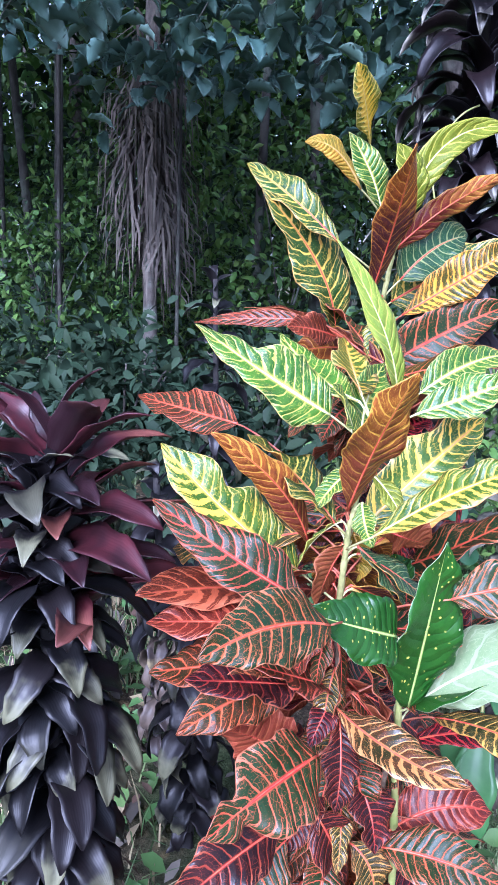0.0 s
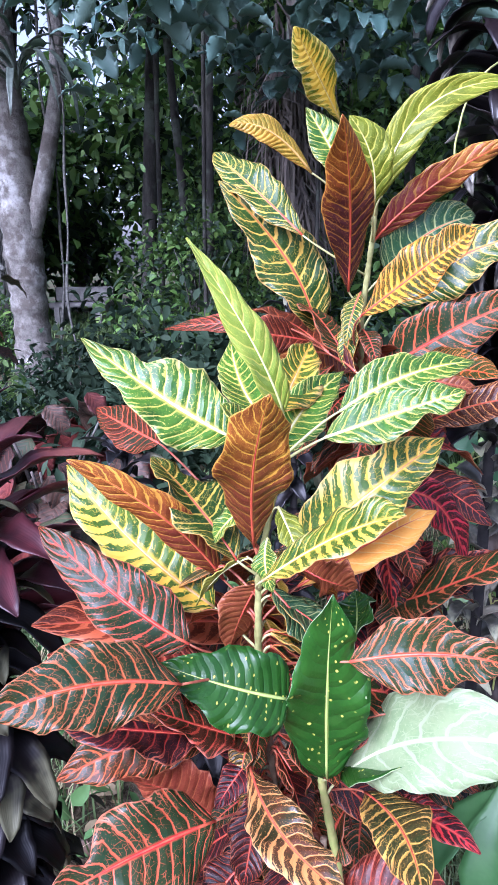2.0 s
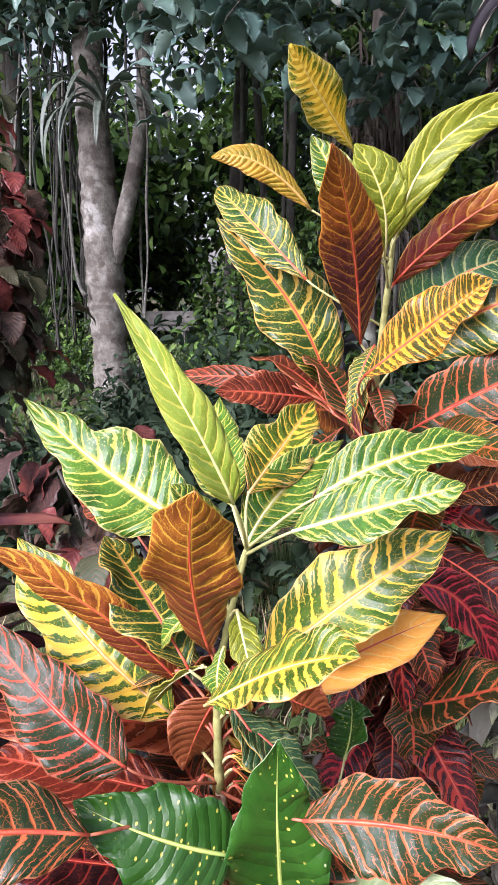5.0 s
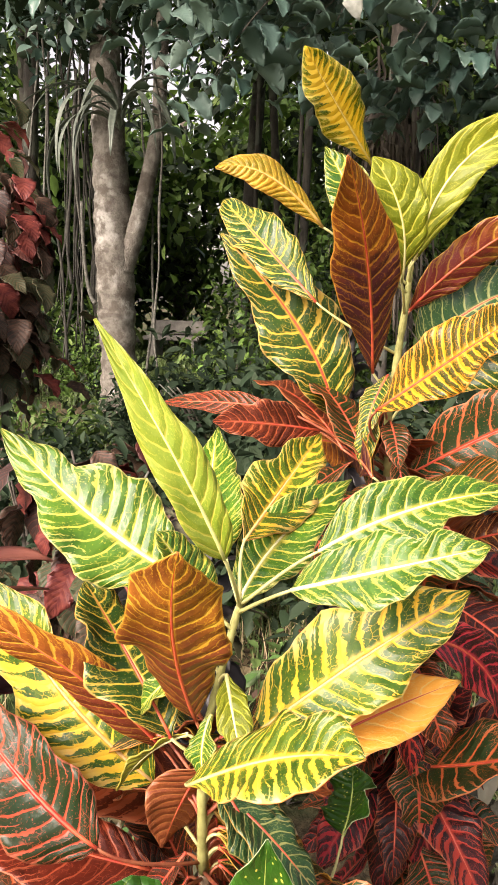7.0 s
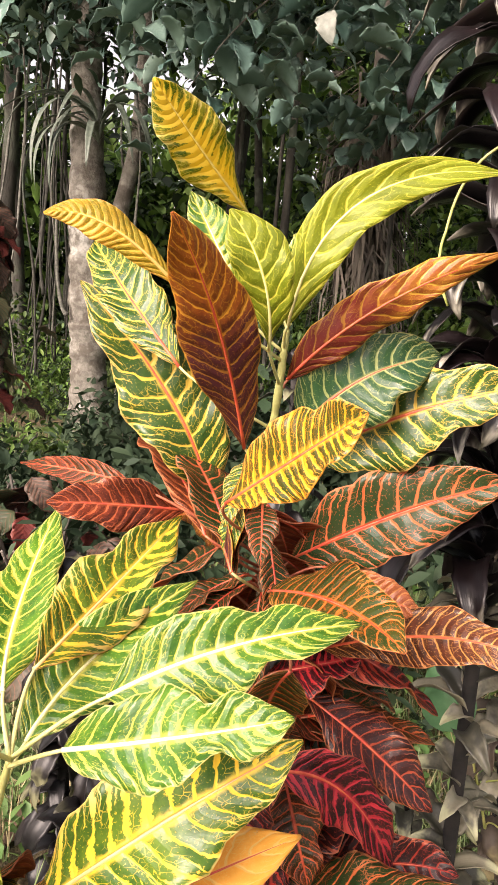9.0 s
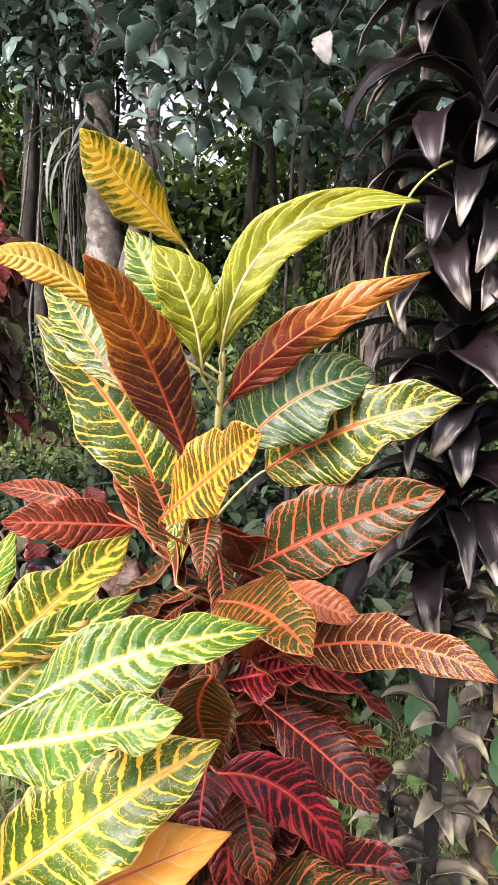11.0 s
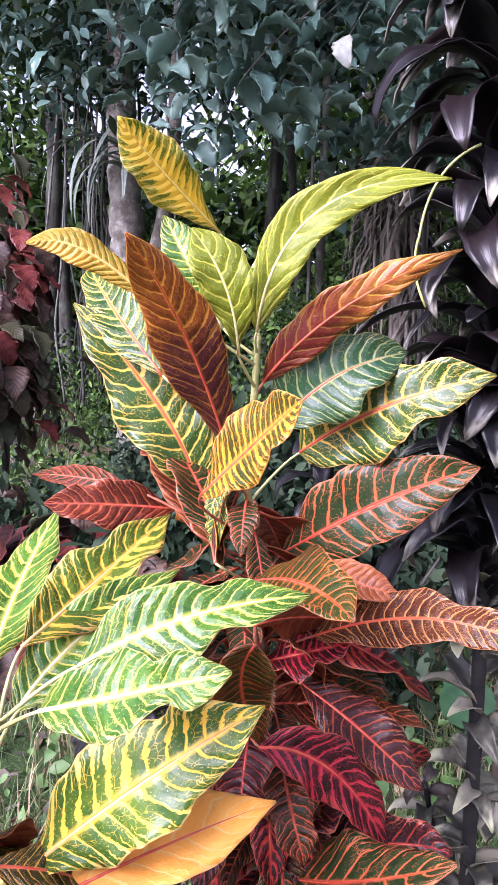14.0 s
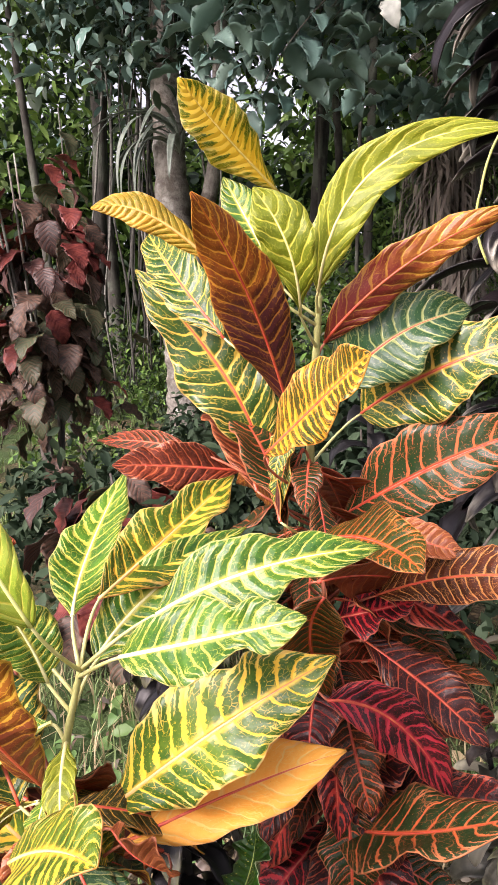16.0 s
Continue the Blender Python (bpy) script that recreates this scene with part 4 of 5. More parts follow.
    croton_leaf(P, A, (0.183, 0.868, 0.965), (0.243, 0.870, 0.946), (0.132, 0.836, 0.533), 0.073, -0.007, 0.005, "redback")
    croton_leaf(P, A, (0.203, 0.863, 0.752), (0.302, 0.848, 0.864), (-0.725, -0.347, 0.595), 0.090, -0.006, 0.001, "darkred")
    croton_leaf(P, A, (0.162, 0.863, 0.825), (0.382, 0.854, 0.822), (0.013, -0.050, 0.999), 0.092, 0.006, 0.005, "greenred")
    croton_leaf(P, A, (0.092, 0.868, 0.960), (-0.105, 1.024, 0.864), (-0.634, -0.390, 0.668), 0.098, 0.016, -0.013, "gold")
    croton_leaf(P, A, (0.133, 0.856, 0.738), (0.012, 0.805, 0.803), (0.476, -0.010, 0.880), 0.080, 0.003, -0.005, "redgreen")
    croton_leaf(P, A, (0.117, 1.017, 0.803), (-0.132, 0.815, 0.889), (0.452, -0.186, 0.872), 0.096, 0.020, -0.008, "red")
    croton_leaf(P, A, (0.083, 0.861, 0.824), (-0.119, 0.821, 0.848), (0.171, -0.294, 0.940), 0.090, 0.012, -0.006, "red")
    croton_leaf(P, A, (0.069, 0.861, 0.774), (-0.116, 0.821, 0.777), (0.066, -0.243, 0.968), 0.099, 0.011, -0.008, "redgreen")
    croton_leaf(P, A, (-0.011, 0.949, 1.081), (-0.169, 1.104, 1.086), (-0.57, -0.59, 0.57), 0.065, 0, 0, "redgreen", waist=0.1, widest=0.45, mid=(-0.081, 1.015, 1.084))
    croton_leaf(P, A, (0.149, 0.912, 1.133), (0.153, 1.134, 1.185), (0.48, -0.21, 0.85), 0.071, 0, 0, "yellow", waist=0.2, widest=0.5, mid=(0.150, 1.008, 1.154))
    croton_leaf(P, A, (0.143, 0.886, 1.128), (0.049, 1.084, 1.193), (0.10, -0.27, 0.96), 0.060, 0, 0, "lime", waist=0.1, widest=0.5, mid=(0.093, 0.969, 1.150))
    croton_leaf(P, A, (0.135, 0.861, 1.082), (0.101, 0.845, 1.156), (0.900, -0.258, 0.352), 0.051, 0.005, 0.002, "lime")


def back_leaves():
    stem_part(back_shrub, [q for q in AX_K if q.z < 1.13], 0.0075, 0.0055, M_STEM)
    stem_part(back_shrub, [q for q in AX_K if q.z > 1.125], 0.0050, 0.0030, M_SHOOT, "shoot", "young green shoot")
    inner_leaves(back_shrub, AX_K, 0.35, 1.10, 44, 78, ("darkred", "redgreen", "crimson", "redback", "greenred"))
    near_leaves(back_shrub, AX_K, 0.80, 1.13, 12, 83, ("greenred", "redgreen", "redback", "darkred"))
    near_leaves(back_shrub, AX_K, 0.95, 1.20, 16, 84, ("greenred", "redgreen", "greenorange", "red"), (0, 180), (0.13, 0.18))
    near_leaves(back_shrub, AX_K, 0.25, 0.95, 30, 86, ("darkred", "crimson", "greenred", "darkred"), (150, 400), (0.13, 0.19))
    near_leaves(back_shrub, AX_K, 1.10, 1.27, 7, 88, ("greenred", "redback", "darkred", "bronze"), (215, 330), (0.07, 0.10))
    P, A = back_shrub, AX_K
    croton_leaf(P, A, (0.184, 1.197, 1.476), (0.140, 1.081, 1.567), (0.69, -0.70, -0.12), 0.055, 0, 0, "bright", waist=0.0, widest=0.55, mid=(0.161, 1.126, 1.524))
    croton_leaf(P, A, (0.233, 1.135, 1.351), (0.206, 1.095, 1.467), (0.44, -0.88, -0.20), 0.054, 0, 0, "olive", waist=0.0, widest=0.6, mid=(0.234, 1.108, 1.413))
    croton_leaf(P, A, (0.199, 1.178, 1.251), (0.209, 0.984, 1.450), (-0.42, 0.64, 0.64), 0.064, 0, 0, "bronze", waist=0.0, widest=0.48, mid=(0.210, 1.074, 1.369))
    croton_leaf(P, A, (0.149, 1.211, 1.186), (0.016, 1.166, 1.406), (0.54, -0.83, 0.15), 0.101, 0, 0, "greenyellow", waist=0.15, widest=0.5, wu=0.75, mid=(0.111, 1.185, 1.294))
    croton_leaf(P, A, (0.138, 1.150, 1.329), (-0.008, 1.231, 1.451), (0.08, -0.78, 0.62), 0.061, 0, 0, "greenyellow", waist=0.0, widest=0.5, mid=(0.063, 1.178, 1.396))
    croton_leaf(P, A, (0.158, 1.097, 1.404), (0.069, 1.033, 1.455), (-0.61, 0.79, -0.06), 0.031, 0, 0, "yellowback", waist=0.0, widest=0.5, mid=(0.114, 1.056, 1.449))
    croton_leaf(P, A, (0.203, 1.162, 1.378), (0.143, 1.153, 1.490), (0.38, -0.91, 0.13), 0.051, 0, 0, "lime", waist=0.0, widest=0.5, mid=(0.178, 1.147, 1.435))
    croton_leaf(P, A, (0.241, 1.162, 1.374), (0.417, 1.208, 1.512), (0.26, -0.97, -0.00), 0.050, 0, 0, "olive", waist=0.15, wu=0.7, widest=0.42, mid=(0.299, 1.165, 1.483))
    croton_leaf(P, A, (0.234, 1.194, 1.321), (0.427, 1.224, 1.450), (-0.32, 0.91, 0.27), 0.047, 0, 0, "bronzelime", waist=0.0, widest=0.42, mid=(0.320, 1.193, 1.396))
    croton_leaf(P, A, (0.234, 1.181, 1.377), (0.242, 1.222, 1.466), (0.42, -0.84, 0.35), 0.047, 0, 0, "lime", waist=0.0, widest=0.5, mid=(0.243, 1.192, 1.426))
    croton_leaf(P, A, (0.227, 1.064, 1.227), (0.355, 0.979, 1.327), (-0.62, -0.77, 0.14), 0.062, 0, 0, "goldorange", waist=0.1, widest=0.5, mid=(0.302, 1.014, 1.286))
    croton_leaf(P, A, (0.250, 1.264, 1.236), (0.461, 1.251, 1.330), (-0.13, -0.98, 0.16), 0.099, 0, 0, "greenyellow", waist=0.2, widest=0.42, wu=0.7, mid=(0.348, 1.243, 1.293))
    croton_leaf(P, A, (0.250, 1.204, 1.275), (0.371, 1.259, 1.351), (0.27, -0.93, 0.25), 0.090, 0, 0, "green", waist=0.1, widest=0.45, mid=(0.305, 1.218, 1.327))
    croton_leaf(P, A, (0.235, 1.248, 1.118), (0.451, 1.242, 1.238), (-0.15, -0.96, 0.23), 0.093, 0, 0, "greenred", waist=0.1, widest=0.45, mid=(0.348, 1.236, 1.191))
    croton_leaf(P, A, (0.244, 1.152, 1.119), (0.392, 0.993, 1.163), (-0.56, -0.31, 0.77), 0.068, 0, 0, "greenorange", waist=0.1, widest=0.45, mid=(0.326, 1.066, 1.157))
    croton_leaf(P, A, (0.282, 1.205, 1.133), (0.384, 1.191, 1.112), (0.00, -0.82, 0.57), 0.042, 0, 0, "peachred", waist=0.0, widest=0.55, mid=(0.339, 1.187, 1.120))
    croton_leaf(P, A, (0.288, 1.207, 1.043), (0.518, 1.129, 1.102), (-0.39, -0.79, 0.47), 0.055, 0, 0, "redgold", waist=0.25, widest=0.45, mid=(0.414, 1.164, 1.102))
    croton_leaf(P, A, (0.249, 1.173, 0.972), (0.331, 1.375, 0.902), (0.83, -0.15, 0.54), 0.061, 0, 0, "redgreen", waist=0.2, widest=0.5, mid=(0.291, 1.262, 0.940))
    croton_leaf(P, A, (0.323, 1.168, 0.947), (0.384, 1.434, 0.790), (0.94, -0.01, 0.34), 0.063, 0, 0, "crimson", waist=0.2, widest=0.5, mid=(0.349, 1.286, 0.870))
    croton_leaf(P, A, (0.286, 1.061, 0.995), (0.385, 1.176, 0.829), (0.85, -0.51, 0.15), 0.059, 0, 0, "crimson", waist=0.1, widest=0.45, mid=(0.343, 1.115, 0.950))
    croton_leaf(P, A, (0.311, 0.996, 1.129), (0.285, 1.071, 0.995), (0.49, -0.71, -0.50), 0.055, 0, 0, "greenorange", waist=0.0, widest=0.45, mid=(0.288, 1.018, 1.076))
    croton_leaf(P, A, (0.242, 1.191, 0.750), (0.467, 1.049, 0.944), (-0.678, -0.080, 0.730), 0.096, -0.000, 0.017, "greenred")
    croton_leaf(P, A, (0.232, 1.185, 0.790), (0.331, 1.214, 0.864), (-0.495, -0.339, 0.800), 0.107, 0.010, 0.011, "darkred")
    croton_leaf(P, A, (0.267, 1.088, 1.100), (0.347, 1.291, 1.021), (-0.628, 0.487, 0.607), 0.079, 0.014, 0.003, "redback")
    croton_leaf(P, A, (0.258, 1.196, 0.759), (0.447, 1.194, 0.837), (-0.26, -0.74, 0.61), 0.068, 0, 0, "darkred", waist=0.1, widest=0.45, mid=(0.368, 1.193, 0.824))
    croton_leaf(P, A, (0.235, 1.190, 1.010), (0.327, 1.216, 1.039), (-0.183, -0.368, 0.912), 0.084, 0.001, 0.002, "crimson")
    croton_leaf(P, A, (0.144, 1.165, 1.182), (0.057, 1.052, 1.206), (0.76, -0.50, 0.40), 0.051, 0, 0, "red", waist=0.2, widest=0.5, mid=(0.100, 1.097, 1.199))
    croton_leaf(P, A, (0.103, 1.135, 1.208), (-0.089, 1.203, 1.195), (-0.33, -0.82, 0.46), 0.029, 0, 0, "redgreen", waist=0.0, widest=0.5, mid=(0.019, 1.161, 1.208))
    croton_leaf(P, A, (0.176, 1.141, 1.168), (-0.005, 1.334, 1.214), (0.162, -0.086, 0.983), 0.057, 0.016, 0.006, "red")
    croton_leaf(P, A, (0.202, 1.147, 1.153), (0.108, 1.215, 1.248), (0.586, -0.264, 0.766), 0.075, 0.009, 0.003, "greenred")
    croton_leaf(P, A, (0.217, 1.112, 1.147), (0.074, 1.281, 1.133), (0.741, 0.641, 0.202), 0.073, 0.013, -0.019, "bronze", waist=0.0)


def spotted_leaves():
    stem_part(spotted, AX_S, 0.007, 0.004, M_GREENSTEM)
    P, A = spotted, AX_S
    croton_leaf(P, A, (0.185, 0.761, 0.871), (0.065, 0.720, 0.922), (0.47, -0.69, 0.55), 0.084, 0, 0, "spot", waist=0.0, widest=0.35, mid=(0.132, 0.730, 0.899))
    croton_leaf(P, A, (0.219, 0.804, 0.746), (0.230, 0.752, 0.996), (0.23, -0.95, -0.21), 0.088, 0, 0, "spot", waist=0.2, widest=0.42, mid=(0.223, 0.769, 0.884))
    croton_leaf(P, A, (0.233, 0.835, 0.727), (0.440, 0.701, 0.888), (-0.68, -0.66, 0.32), 0.092, 0, 0, "pale", waist=0.0, widest=0.5, mid=(0.324, 0.764, 0.843))
    croton_leaf(P, A, (0.216, 0.852, 0.721), (0.417, 0.800, 0.838), (-0.505, -0.019, 0.863), 0.089, 0.017, 0.023, "spot", waist=0.0)
    croton_leaf(P, A, (0.234, 0.962, 0.829), (0.229, 1.018, 0.868), (-0.718, -0.438, 0.541), 0.079, -0.006, -0.002, "spot", waist=0.0)


at_home(front, front_leaves)
at_home(back_shrub, back_leaves)
at_home(spotted, spotted_leaves)


# ---- ti plants (dark cordylines) ----
def strap_meshes(material, length, width, seed, count=6, droop=0.3, fold=0.35):
    out = []
    for k in range(count):
        rng = random.Random(seed + k)
        L = length * rng.uniform(0.8, 1.15)
        v, f, uv, ix, _ = blade(L, width * rng.uniform(0.85, 1.15), L * rng.uniform(0.02, 0.08), 0, fold, 0.05, seed + k, widest=0.45, droop=droop * rng.uniform(0.6, 1.35), nu=14, nv=6)
        out.append(mesh_from("ti_leaf", v, f, (material, material), uv, index=ix))
    return out


def ti_plant(name, label, base, top, rows, meshes, seed, lift=(70, -35), radius=0.012, dry=None, dry_below=0.0, group="ti plants", lean=(0, 0), thin_below=0.0, reach=0.97):
    """A cane with leaves in a spiral; they stand at the top and hang lower down."""
    plant = thing(name, label, "shrub", group, at=base)
    rng = random.Random(seed)
    h = top - base[2]
    cane = [(lean[0] * t * t + 0.012 * math.sin(3 * t), lean[1] * t * t + 0.012 * math.cos(4 * t), h * t) for t in (i / 16 for i in range(17))]
    child("cane", mesh_from("cane", *tube(cane, [radius * (1.3 - 0.6 * i / 16) for i in range(17)], 8), (M_CANE,)), plant)
    for i in range(rows):
        t = 1 - i / rows * reach
        z = h * t
        k = min(int(t * 16), 15)
        c = Vector(cane[k]).lerp(Vector(cane[k + 1]), t * 16 - k)
        az = i * 137.5 + rng.uniform(-18, 18)
        f = min(1.0, i / max(rows * 0.35, 1))
        el = lift[0] + (lift[1] - lift[0]) * f ** 0.7 + rng.uniform(-14, 14)
        if z < thin_below and i % 3:
            continue
        pool = dry if dry and z < dry_below + rng.uniform(-0.1, 0.1) else meshes
        me = rng.choice(pool)
        s = rng.uniform(0.75, 1.1) * (0.55 + 0.45 * min(1, i / 6))
        m = pose(c.x, c.y, c.z, 0, 0, az) @ pose(0, 0, 0, el, rng.uniform(-25, 25), 0) @ Matrix.Scale(s, 4)
        child("leaf", me, plant, m=m)
    return plant


TI_DARK = strap_meshes(M_TI, 0.13, 0.052, 100, 8, droop=1.4, fold=0.3)
TI_RED = strap_meshes(M_TI_RED, 0.17, 0.055, 140, 5, droop=0.6)
TI_LONG = strap_meshes(M_TI_BLACK, 0.20, 0.050, 120, 12, droop=2.1, fold=0.35)
TI_WITHER = strap_meshes(M_TI_WITHER, 0.10, 0.036, 180, 9, droop=1.7, fold=0.6)
TI_DRY = strap_meshes(M_TI_DRY, 0.12, 0.042, 160, 6, droop=2.6, fold=0.5)
ti_plant("ti_plant", "dark purple glossy ti plant with dense drooping leaves", (-0.26, 0.86, 0.0), 1.02, 210, TI_DARK, 11, lift=(80, 15), dry=TI_DRY, dry_below=0.25)
ti_plant("ti_plant", "reddish ti shoot with upright young leaves", (-0.25, 0.90, 0.0), 1.06, 40, TI_RED, 12, lift=(82, 30), reach=0.26)
ti_plant("ti_plant", "tall blackish ti plant with arching pale-tipped leaves", (0.425, 1.50, 0.0), 2.25, 390, TI_LONG, 13, lift=(72, 52), radius=0.010, dry=TI_WITHER, dry_below=0.98, thin_below=0.95)
ti_plant("ti_plant", "purple ti plant half hidden behind the croton", (-0.10, 2.35, 0.0), 1.24, 60, TI_DARK, 14, lift=(80, -10))
ti_plant("ti_plant", "low ti plant with partly withered leaves", (-0.20, 1.60, 0.0), 0.80, 56, TI_DARK, 15, lift=(80, -10), dry=TI_DRY, dry_below=0.45)
ti_plant("ti_plant", "low dark ti plant in the gap behind the front croton", (-0.10, 1.36, 0.0), 0.62, 60, TI_DARK, 21, lift=(75, -10))
ti_plant("ti_plant", "dark ti plant with drooping leaves in deep shade", (-0.42, 1.75, 0.0), 0.85, 70, TI_DARK, 22, lift=(80, -10))
for x, y, top, rows_, sd, words in ((0.50, 1.80, 0.92, 80, 16, "withered ti plant with curled grey-brown leaves"), (0.68, 1.66, 0.78, 64, 17, "leaning withered ti plant with limp dull leaves"),
                                    (0.40, 1.62, 0.66, 50, 18, "low ti plant with dull purple-grey withered leaves"), (0.82, 1.90, 0.70, 60, 19, "withered ti plant near the grass"),
                                    (0.58, 1.42, 0.42, 36, 20, "short ti plant with shrivelled leaves")):
    ti_plant("ti_plant", words, (x, y, 0.0), top, rows_, TI_WITHER + TI_DRY + TI_WITHER, sd, lift=(60, -5), radius=0.006, lean=(0.06 * math.sin(sd), -0.05))


# ---- low plants on the right ----
def seedling():
    plant = thing("broad_leaf_seedling", "green sapling with long smooth drooping leaves", "plant", at=(0.46, 1.16, 0.0))
    top = (0.0, 0.0, 0.55)
    child("stem", mesh_from("stem", *tube([(0.02, 0.02, -0.02), (0.01, 0.01, 0.3), top], [0.006, 0.005, 0.003], 7), (M_GREENSTEM,)), plant)
    g = plain("sapling_leaf", (0.05, 0.15, 0.04), (0.08, 0.20, 0.06), 0.35, 20, 0.2, tr=0.2)
    for k, (z, az, el, L, W) in enumerate(((0.55, 195, -28, 0.26, 0.07), (0.50, 160, -55, 0.26, 0.075), (0.53, 240, -15, 0.2, 0.06), (0.47, 120, -35, 0.22, 0.06), (0.42, 300, -30, 0.2, 0.06), (0.40, 20, -30, 0.2, 0.06))):
        v, f, uv, ix, _ = blade(L, W, L * 0.06, 0, 0.25, 0.03, 300 + k, droop=0.5, nu=16, nv=6)
        child("leaf", mesh_from("leaf", v, f, (g, g), uv, index=ix), plant, m=pose(0.005, 0.005, z, 0, 0, az) @ pose(0, 0, 0, el))


seedling()


def heart_vine():
    plant = thing("heart_leaf_vine", "thin climbing vine with heart-shaped green leaves", "vine", at=(0.462, 1.76, 0.03))
    g = plain("heart_leaf", (0.04, 0.13, 0.045), (0.075, 0.20, 0.08), 0.42, 25, 0.3, tr=0.2)
    line = [(0.05 * math.sin(5 * t), 0.02 * math.cos(4 * t), 0.9 * t) for t in (i / 20 for i in range(21))]
    child("stem", mesh_from("stem", *tube(line, [0.003] * 21, 6), (M_GREENSTEM,)), plant)
    rng = random.Random(5)
    for k, (t, dx, size) in enumerate(((0.84, -0.03, 0.105), (0.9, 0.06, 0.07), (0.78, 0.10, 0.075), (0.70, 0.09, 0.07), (0.62, 0.12, 0.06), (0.95, 0.0, 0.06), (0.50, 0.05, 0.06), (0.40, 0.12, 0.06))):
        c = Vector(line[min(int(t * 20), 20)]) + Vector((dx, -0.05 - 0.02 * rng.random(), 0.03))
        child("stalk", mesh_from("stalk", *tube(bezier(line[min(int(t * 20), 20)], Vector((dx * 0.5, -0.02, c.z + 0.02)), c, 7), [0.0016] * 7, 5), (M_GREENSTEM,)), plant)
        verts, faces = [], []
        nr, na = 5, 24
        for i in range(nr + 1):
            for q in range(na):  # heart outline round the stalk's end
                a = 2 * math.pi * q / na
                w = 0.75 * size * (0.46 + 0.10 * math.cos(2 * a) - 0.36 * math.cos(a) * (1 if math.cos(a) < 0 else 0.25)) * i / nr
                x, y = w * math.sin(a) * 1.12, -w * math.cos(a)
                verts.append((x, y, 0.22 * abs(x) - 1.6 * y * y - 0.05 * size * math.sin(3 * a) * i / nr))
        for i in range(nr):
            for q in range(na):
                faces.append((i * na + q, i * na + (q + 1) % na, (i + 1) * na + (q + 1) % na, (i + 1) * na + q))
        me = mesh_from("leaf", verts, faces, (g,))
        child("leaf", me, plant, m=pose(*c, 0, 0, 180 + rng.uniform(-40, 40)) @ pose(0, 0, 0, rng.uniform(-75, -50), rng.uniform(-15, 15), 0))


heart_vine()


def tendril():
    plant = thing("climbing_tendril", "thin bare green tendril arching off the ti plant", "vine", at=(0.37, 1.42, 1.2))
    pts = bezier((0.047, 0.000, 0.389), (-0.012, 0.000, 0.371), (-0.022, 0.000, 0.288), 14) + bezier((-0.022, 0.000, 0.288), (-0.035, 0.000, 0.249), (-0.011, 0.000, 0.202), 10)[1:]
    child("stem", mesh_from("stem", *tube(pts, [0.0018] * len(pts), 6), (M_GREENSTEM,)), plant)
    low = [(0.16 + 0.01 * math.sin(9 * t), 0.02, 0.12 - 0.28 * t) for t in (i / 12 for i in range(13))]
    child("shoot", mesh_from("shoot", *tube(low, [0.0022] * 13, 6), (M_VINE,)), plant)


tendril()


# ---- trees behind ----
def tree_trunk(name, label, pts, radii, material, group="background trees", sides=14, foot=0.0):
    tr = thing(name, label, "tree", group, at=pts[0])
    o = Vector(pts[0])
    axis = stem_axis([Vector(p) - o for p in pts], 12)
    if foot:
        axis = [Vector((0, 0, -foot))] + axis
    rr = [float(np.interp(i / (len(axis) - 1), np.linspace(0, 1, len(radii)), radii)) * (1 + 0.05 * math.sin(i * 1.3) + 0.04 * math.sin(i * 3.1)) for i in range(len(axis))]
    child("trunk", mesh_from("trunk", *tube(axis, rr, sides), (material,)), tr)
    return tr, o


TX, TY, TS = -3.52, 6.62, 0.767
big, o = tree_trunk("tree", "pale mottled forked tree trunk with clinging climbers", [(TX + 0.03, TY, -0.1), (TX + 0.01, TY, 0.5), (TX, TY, 1.3), (TX - 0.01, TY, 2.4), (TX - 0.06, TY, 3.8), (TX - 0.1, TY + 0.2, 8.5)], [0.28, 0.225, 0.25, 0.235, 0.18, 0.1], M_TRUNK, sides=20, foot=0.5)
big.location.z = 0.245
big.scale = (TS, TS, TS)
limb = bezier((0.0, 0, 1.5), (0.3, 0, 2.0), (0.62, 0.05, 3.4), 12) + bezier((0.62, 0.05, 3.4), (0.68, 0.1, 5.2), (1.0, 0.2, 8), 8)[1:]
child("limb", mesh_from("limb", *tube(limb, [0.14 - 0.085 * i / 18 for i in range(19)], 14), (M_TRUNK,)), big)
crown = clumped((0.3, 0.3, 7.6), (3.4, 3.0, 3.0), 6500, 70, 3)
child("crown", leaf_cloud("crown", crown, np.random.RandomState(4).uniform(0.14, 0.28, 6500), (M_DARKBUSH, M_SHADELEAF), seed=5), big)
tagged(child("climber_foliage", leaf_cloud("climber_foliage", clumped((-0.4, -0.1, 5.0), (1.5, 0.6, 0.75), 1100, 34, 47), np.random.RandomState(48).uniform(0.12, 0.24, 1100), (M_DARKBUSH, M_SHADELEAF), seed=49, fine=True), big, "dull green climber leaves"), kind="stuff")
rng = random.Random(31)
